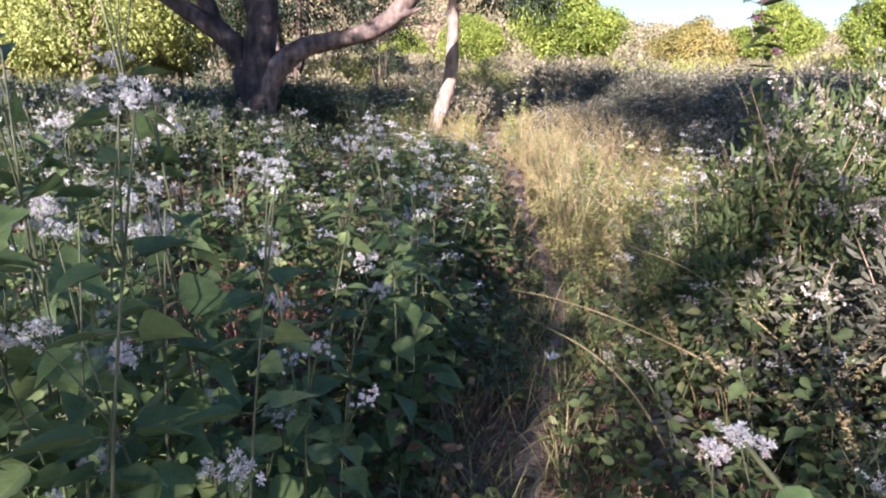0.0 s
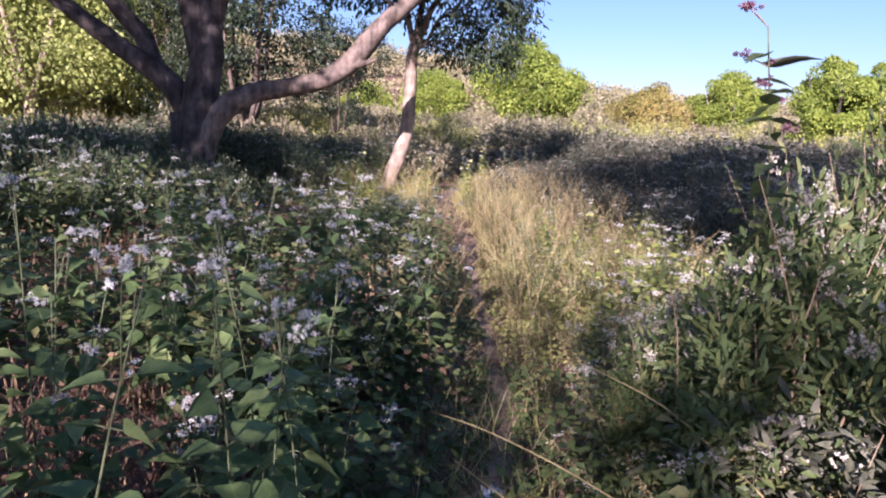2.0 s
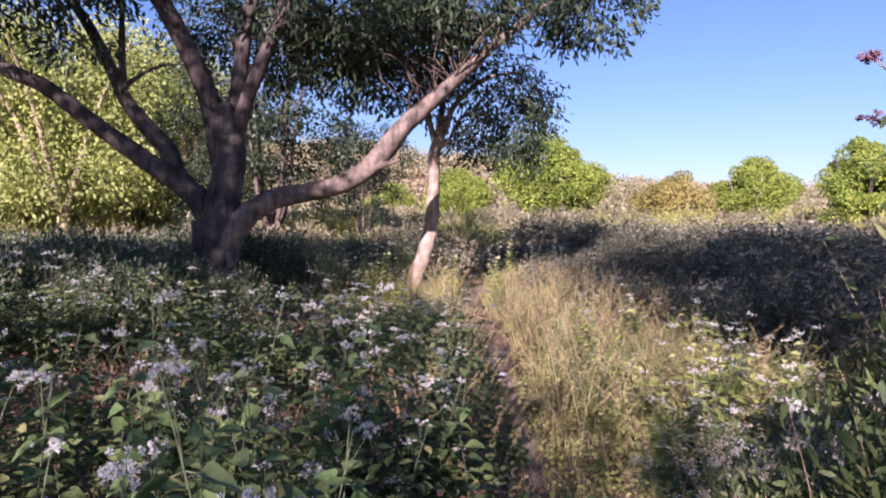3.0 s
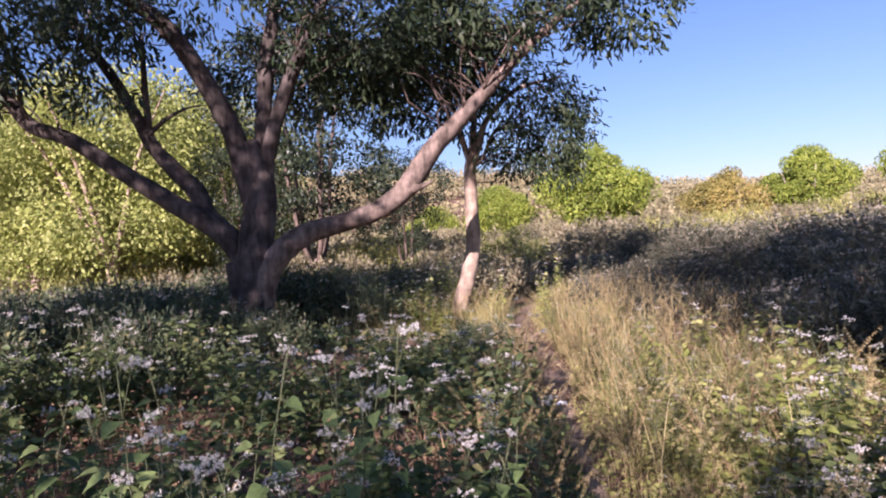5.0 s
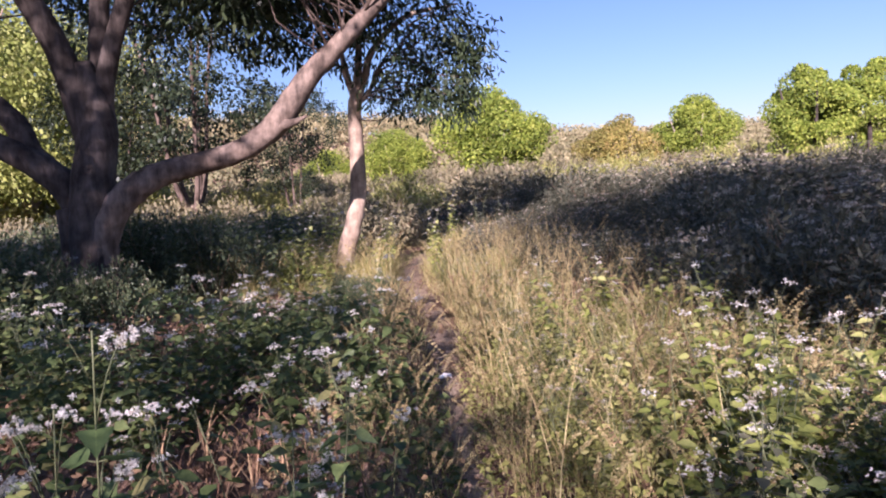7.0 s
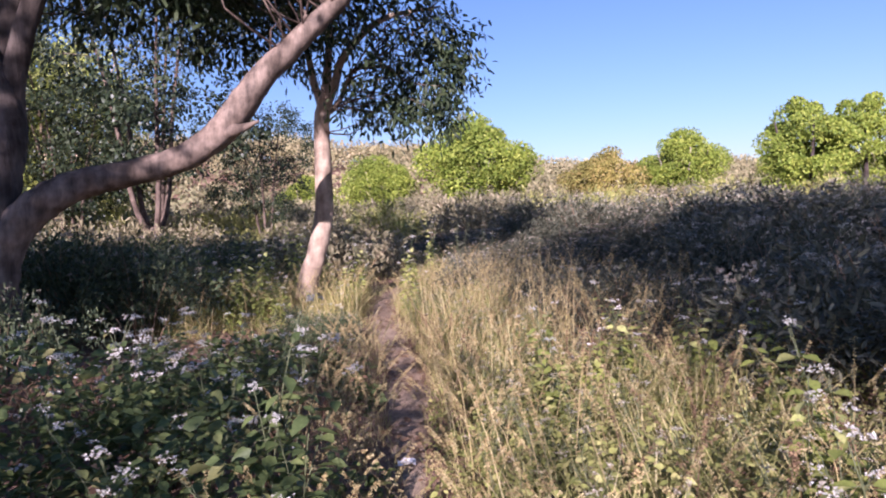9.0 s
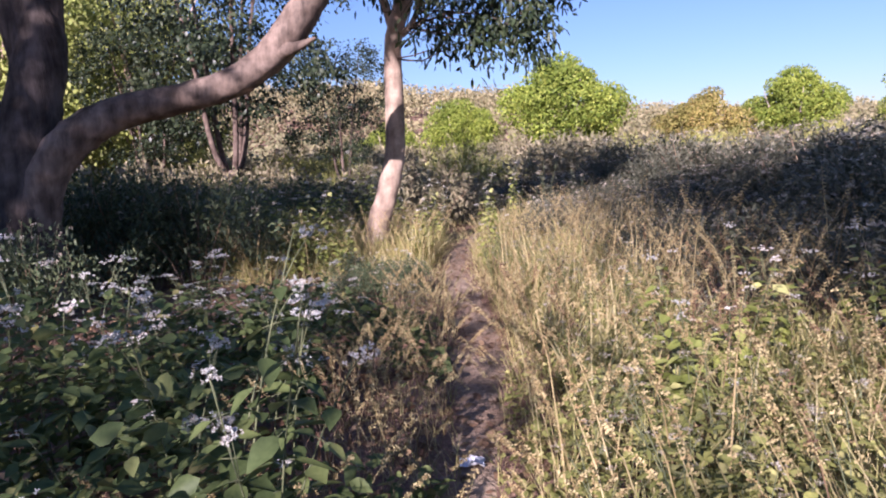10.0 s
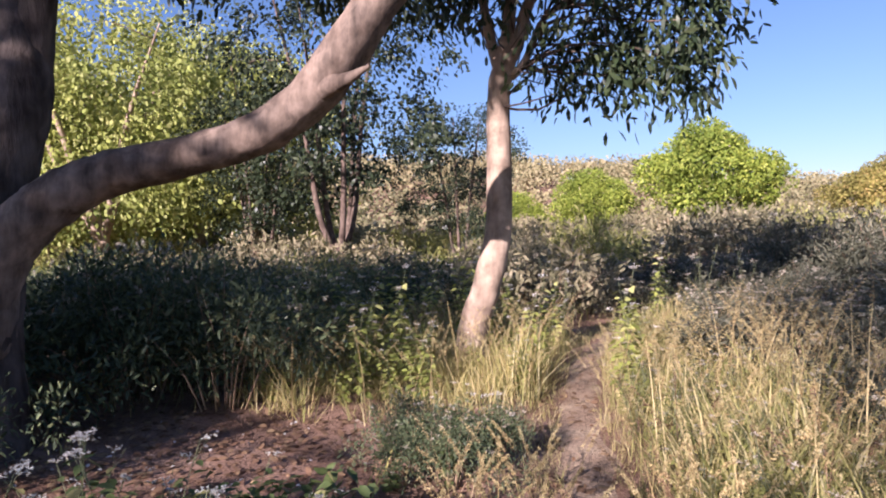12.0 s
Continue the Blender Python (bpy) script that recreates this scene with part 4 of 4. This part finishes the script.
def seed_stalks(x, y, high, g):
    n = len(x)
    a = g.uniform(0, 6.28, n)
    side = np.stack([np.cos(a), np.sin(a), 0 * a], -1)
    along = unit(side * g.uniform(0.02, 0.3, (n, 1)) + (0, 0, 1))
    tall = high * g.uniform(0.7, 1.15, n)
    foot = grounded(x, y)
    stalks = scatter(BLADE, foot, along, side, tall, 0.32)
    per = 12
    t = np.tile(np.linspace(0.76, 1.0, per), n)
    bend = BLADE[0][-1, 2] / 1.15
    up = np.cross(unit(along), unit(np.cross(side, along)))
    at = np.repeat(foot, per, 0) + np.repeat(along * tall[:, None], per, 0) * t[:, None] + np.repeat(up * tall[:, None], per, 0) * (bend * t * t)[:, None]
    ears = scatter(TUFT, at, np.repeat(along, per, 0), g.normal(size=at.shape), g.uniform(0.006, 0.013, len(at)), 1.0)
    return merged(stalks, ears)


def clumped(x, y, share):
    return 0.7 * np.sin(2.2 * x - 1.3 * y) + np.sin(5.1 * x + 1.7 * y) * np.sin(4.3 * y - 1.1 * x) + np.sin(11.3 * x - 2) * np.sin(9.7 * y) > share * 2 - 1.6


sunny = lambda x, y: (x > path_x(y) + 0.20) & (x < np.interp(y, (4, 9, 11, 18), (3.3, 3.0, 2.6, 2.3)))
x, y = field(40000, 0.9, 4.6, 5.4, 18, lambda x, y: sunny(x, y) & clumped(x, y, 0.72), RNG)
lone("meadow_grass", grass(x, y, (np.interp(y, (4, 8, 14), (0.40, 0.46, 0.5)) + 0.14 * clumps(x, y)) * np.clip((x - path_x(y)) / 0.5, 0.45, 1.1), RNG, 0.7), M_GRASS, "tall yellowing meadow grass in sunlight", "grass", "stuff")
x, y = field(26000, -2.6, 1.0, 12.6, 17.5, lambda x, y: (x < path_x(y) - 0.32) & clumped(x, y, 0.45) & (((x + 0.6) / 2.2) ** 2 + ((y - 15.3) / 2.4) ** 2 < RNG.uniform(0.1, 1.15, len(x))), RNG)
lone("tree_foot_grass", grass(x, y, 0.46 + 0.26 * clumps(x, y), RNG, 1.0, 0.8), M_GRASS, "pale dry grass round the foot of the slender tree", "grass", "stuff")
x, y = field(22000, -0.2, 2.2, 0.2, 19, lambda x, y: (np.abs(x - path_x(y)) > np.interp(y, (7, 10), (0.03, 0.15))) & (np.abs(x - path_x(y)) < 0.42), RNG)
lone("verge_grass", grass(x, y, np.interp(y, (0, 4, 5.5, 9, 18), (0.30, 0.28, 0.20, 0.16, 0.17)), RNG, 0.9), M_GRASS, "short trampled grass along the edges of the path", "grass", "stuff")
x, y = field(1100, 0.9, 4.4, 5.0, 15, sunny, RNG)
lone("seeding_stalks", seed_stalks(x, y, 0.75, RNG), M_STRAW, "dry straw-coloured stalks with seed heads", "grass", "stuff")
x, y = field(1500, -0.6, 2.0, 4.5, 11.2, lambda x, y: (np.abs(x - path_x(y)) > 0.16) & (x < path_x(y) + 0.4) & (x > path_x(y) - 0.75), RNG)
lone("dry_stalks", seed_stalks(x, y, 0.5, RNG), M_STRAW, "brown dry stalks along the edge of the weeds", "grass", "stuff")
x, y = field(60000, -16, 16, -12, 26, lambda x, y: (np.abs(x - path_x(y)) > 0.3) & clumped(x, y, 0.5) & ((x < -1.6 - 0.65 * y) | (x > 1.6 + 0.5 * y) | (y < 0.2) | (y > 11)) & ~bare(x, y), RNG)
lone("rough_grass", grass(x, y, 0.30 + 0.12 * clumps(x, y), RNG, 0.8, 1.6), M_GRASS, "rough tufted grass and weeds on open ground", "grass", "stuff")
x, y = field(26000, -12, 9, -6, 12, lambda x, y: clumped(x, y, 0.45) & (np.abs(x - path_x(y)) > 0.3) & ((x < -1.6 - 0.65 * y) | (x > 1.8 + 0.5 * y) | (y < 0.2)), RNG)
lone("outer_undergrowth", undergrowth(x, y, 0.45 + 0.2 * clumps(x, y), RNG, 0.085), M_WEED_LEAF, "patchy green weeds spreading away from the path", "undergrowth", "stuff")
x, y = field(26000, -4.5, 2.6, 0.3, 16, lambda x, y: bare(x, y) | gap(x, y) | (np.random.default_rng(5).uniform(size=len(x)) < 0.25), RNG)
at = grounded(x, y) + np.stack([0 * x, 0 * x, RNG.uniform(0.004, 0.02, len(x))], -1)
lone("leaf_litter", scatter(ROUND, at, RNG.normal(size=at.shape) * (1, 1, 0.15), RNG.normal(size=at.shape) * 0.25 + (0, 0, 1), RNG.uniform(0.03, 0.09, len(x))), M_DRY_LEAF, "brown fallen leaves lying on the earth", "leaf litter", "stuff")
x, y = field(9000, -4.5, 0.4, 1.6, 9.8, lambda x, y: (bare(x, y) | gap(x, y)) & (x < path_x(y) - 0.2), RNG)
lone("dead_stalks", grass(x, y, 0.4, RNG, 0.9, 1.2), M_DRY_LEAF, "reddish brown dead stalks in the gaps between weeds", "dead plants", "stuff")

x, y = field(520, 1.9, 4.2, 9.2, 15, lambda x, y: np.abs(x - np.interp(y, (7, 9, 11, 14, 18), (3.6, 3.2, 2.7, 2.5, 2.2))) < 0.5, RNG)
lone("tall_straw", seed_stalks(x, y, 1.0, RNG), M_STRAW, "tall bleached stalks at the edge of the thicket", "grass", "stuff")

# ---- single plants, fallen stems and scraps ----
def spray_plant(at, high):
    g = np.random.default_rng(150)
    thing = empty("purple_flowered_stalk", at, "tall leafy stalk with dull purple flower tufts", "plant")
    main = [(0.12, 0.1, -0.02, 0.0055), (0.09, 0.05, high * 0.5, 0.0042), (0.03, 0.0, high * 0.8, 0.003), (-0.02, 0, high, 0.002)]
    part("stem", tube(main, 6, 4), M_STEM, thing)
    line = smooth_line(main, 10)
    for i, k in enumerate(np.linspace(8, len(line) - 3, 34).astype(int)):
        a = i * 2.4
        d = np.array((np.cos(a), np.sin(a) * 0.6, g.uniform(-0.5, 0.5)))
        part("leaf", scatter(HEART, line[k:k + 1, :3], [d], [(0, 0, 1)], 0.085 * g.uniform(0.6, 1.2), 0.8), M_WEED_LEAF, thing)
    for i in range(7):
        k = line[-1 - 3 * (i % 4), :3]
        tip = k + (g.uniform(-0.06, 0.05), g.uniform(-0.04, 0.04), g.uniform(0.01, 0.06))
        tuft = part("flower_tuft", floret_cloud(tip, 0.010, 12, 0.011, g), M_MAUVE, thing, "dull purple flower tuft")
        part("stalk", tube([(*k, 0.0018), (*(0.5 * (k + tip)), 0.0015), (*tip, 0.001)], 4, 2), M_DRY_STEM, thing)
    part("long_leaf", scatter(HEART, line[-4:-3, :3], [(0.9, 0.1, 0.45)], [(0, 0, 1)], 0.16, 0.28), M_SHRUB_LEAF, thing)
    return thing


spray_plant((1.16, 2.6, float(ground_z(1.16, 2.6))), 1.82)


def lone_flower(points):
    """One bare stem that leans in over the path, with a fluffy head and two small leaves."""
    g = np.random.default_rng(171)
    thing = empty("white_flower", points[0][:3], "single fluffy white flower on a thin bent stem", "plant")
    base = np.array(points[0][:3])
    line = [(*(np.array(q[:3]) - base), q[3]) for q in points]
    part("stem", tube(line, 6, 5), M_STEM, thing)
    tip, neck = np.array(line[-1][:3]), np.array(line[-2][:3])
    for k in range(3):
        c = tip + (0.016 * (k - 1), 0.006 * k, -0.010 * abs(k - 1))
        part("flower_head", floret_cloud(c, 0.0065, 14, 0.0048, g, FLUFF), M_FLOWER, thing, "fluffy white flower cluster")
    for side in (-1, 1):
        ob = part("leaf", LEAF_MESH[0], M_BROAD_LEAF, thing)
        ob.matrix_basis = pose(*(neck * 0.9 + tip * 0.1), 0, 25, 70 * side + 10) @ Matrix.Scale(0.05, 4)
    return thing


lone_flower([(0.62, 0.75, 0.0, 0.004), (0.56, 0.70, 0.5, 0.0035), (0.42, 0.58, 1.0, 0.003), (0.27, 0.47, 1.18, 0.0025), (0.215, 0.44, 1.245, 0.002)])


def fallen_stem(points, label):
    ob = new("fallen_stem", tri_mesh("fallen_stem", *tube(points, 6, 5), M_STRAW))
    return tagged(ob, label, "stem", "bent stems across the path")


for points in (
    [(1.45, 1.9, 0.0, 0.004), (1.15, 2.25, 0.36, 0.004), (0.80, 2.6, 0.49, 0.003), (0.52, 2.95, 0.50, 0.0025), (0.31, 3.2, 0.47, 0.002)],
    [(0.85, 1.8, 0.0, 0.005), (0.72, 2.1, 0.34, 0.005), (0.60, 2.5, 0.42, 0.004), (0.38, 2.9, 0.43, 0.002)],
    [(1.5, 1.7, 0.0, 0.004), (1.3, 2.0, 0.45, 0.004), (1.05, 2.6, 0.70, 0.003), (0.85, 3.0, 0.74, 0.002)],
):
    fallen_stem(points, "thin pale stem bent over the path")


def paper_scrap(x, y, size, turn, seed):
    g = np.random.default_rng(seed)
    n = 6
    u = np.linspace(-0.5, 0.5, n)
    gx, gy = np.meshgrid(u, u)
    z = np.abs(g.normal(size=gx.shape)) * 0.16 + 0.05
    v = np.stack([gx * (1 + 0.25 * g.normal(size=gx.shape) * 0.3), gy * 0.7, z], -1).reshape(-1, 3) * size
    i = (np.arange(n - 1)[:, None] * n + np.arange(n - 1)[None]).ravel()
    f = np.concatenate([np.stack([i, i + 1, i + n + 1], -1), np.stack([i, i + n + 1, i + n], -1)])
    ob = new("paper_scrap", tri_mesh("paper_scrap", v, f, M_PAPER, False))
    ob.matrix_basis = pose(x, y, float(ground_z(x, y)) + 0.006, 0, 0, turn)
    return tagged(ob, "crumpled white scrap of paper lying on the path", "litter")


paper_scrap(0.60, 3.40, 0.09, 20, 1)
paper_scrap(0.90, 8.05, 0.11, -15, 2)

x, y = field(150, 0.5, 2.4, 2.2, 5.6, lambda x, y: (x > path_x(y) + 0.46) & (x < 1.0 + 0.35 * y), RNG)
weeds_out([copy_thing(ob, pose(1.1 + 0.2 * i, 4.6, 0)) for i, ob in enumerate(common[:3])], x[:44], y[:44], RNG.uniform(0.4, 0.75, len(x[:44])), RNG)

# bright weeds at the sunny edge
BRIGHT = "sunlit yellow-green weed with small white flower heads"
bright = [weed("sunlit_weed", 1.0, BRIGHT, 160 + i, False, 0.12, 10, 1, M_SUNLIT_LEAF, M_FLOWER, 0.018, 0.009) for i in range(3)]
weeds_out([copy_thing(ob, pose(-0.4 - 0.2 * i, 9.3, 0)) for i, ob in enumerate(common[:3])], (0.2, 0.42, 0.0, 0.42, -0.3, 0.1, 0.3, -0.1, 0.25, 0.45), (11.6, 11.9, 11.8, 12.3, 12.1, 12.4, 12.6, 11.4, 10.6, 10.3), (0.5, 0.45, 0.5, 0.42, 0.4, 0.42, 0.38, 0.45, 0.5, 0.52), RNG)
x, y = field(170, -1.9, 1.6, 13.4, 17.6, lambda x, y: (np.abs(x - path_x(y)) > 0.35) & (np.hypot(x + 0.2, y - 14.9) > 0.4), RNG)
weeds_out(bright, x[:84], y[:84], RNG.uniform(0.55, 1.1, len(x[:84])), RNG)
x, y = field(70, -2.6, 3.2, 17.0, 20.5, lambda x, y: np.abs(x - path_x(y)) > 0.4, RNG)
weeds_out([copy_thing(ob, pose(-1.4 + 0.5 * i, 17.9, 0)) for i, ob in enumerate(faded)], x[:45], y[:45], RNG.uniform(0.8, 1.35, len(x[:45])), RNG)
bright = [copy_thing(ob, pose(3.0 + 0.2 * i, 7.4, 0)) for i, ob in enumerate(bright)]
weeds_out(bright, (2.41, 2.24, 2.44, 2.34, 2.05, 2.6, 2.2, 2.52, 1.78, 2.0, 2.3, 1.62, 1.9, 2.15, 1.78, 2.15, 2.45, 2.75, 2.35, 2.6, 3.0, 2.9, 2.0, 3.2), (5.98, 5.43, 6.55, 5.18, 5.75, 5.7, 6.2, 6.2, 4.95, 5.25, 5.0, 5.4, 5.6, 5.5, 8.05, 8.35, 8.6, 8.2, 6.6, 9.0, 8.8, 7.6, 9.3, 8.2), (0.92, 0.9, 0.92, 0.9, 0.8, 0.88, 0.78, 0.85, 0.95, 1.0, 1.02, 0.88, 0.95, 1.0, 0.92, 0.82, 0.85, 0.9, 0.85, 0.9, 0.95, 0.95, 0.8, 1.0), RNG)
x, y = field(420, -2.2, 0.7, 13.0, 17.2, lambda x, y: x < path_x(y) - 0.35, RNG)
lone("bleached_stalks", seed_stalks(x, y, 0.75, RNG), M_STRAW, "bleached stalks standing round the slender tree", "grass", "stuff")
x, y = field(260, 1.2, 3.4, 4.6, 11.5, lambda x, y: sunny(x, y) & (clumps(1.3 * x, y) > -0.1), RNG)
lone("russet_stalks", seed_stalks(x, y, 0.72, RNG), M_DRY_LEAF, "russet dead flower stalks standing among the grass", "grass", "stuff")
x, y = field(420, 1.0, 2.6, 1.0, 4.2, lambda x, y: x > path_x(y) + 0.45, RNG)
lone("brown_stalks", seed_stalks(x, y, 0.75, RNG), M_STRAW, "brown dry stalks tangled under the bushes", "grass", "stuff")
weeds_out([copy_thing(ob, pose(-1.35 + 0.35 * i, 15.7, 0)) for i, ob in enumerate(bright)], (-1.2, -0.85, -1.6, -2.0, -2.9, -2.7, -0.5, 2.0), (15.5, 16.1, 15.1, 14.6, 11.0, 10.7, 16.6, 17.2), (1.3, 1.15, 1.2, 1.0, 0.8, 0.6, 1.2, 1.1), RNG)
x, y = field(90, -3.0, 0.3, 10.2, 12.9, bare, RNG)
at = grounded(x, y) + np.stack([0 * x, 0 * x, RNG.uniform(0.012, 0.03, len(x))], -1)
lone("fallen_petals", scatter(ROUND, at, RNG.normal(size=at.shape) * (1, 1, 0.2), RNG.normal(size=at.shape) * 0.3 + (0, 0, 1), RNG.uniform(0.02, 0.05, len(x))), M_FLOWER, "white petals scattered on the bare earth", "petals", "stuff")
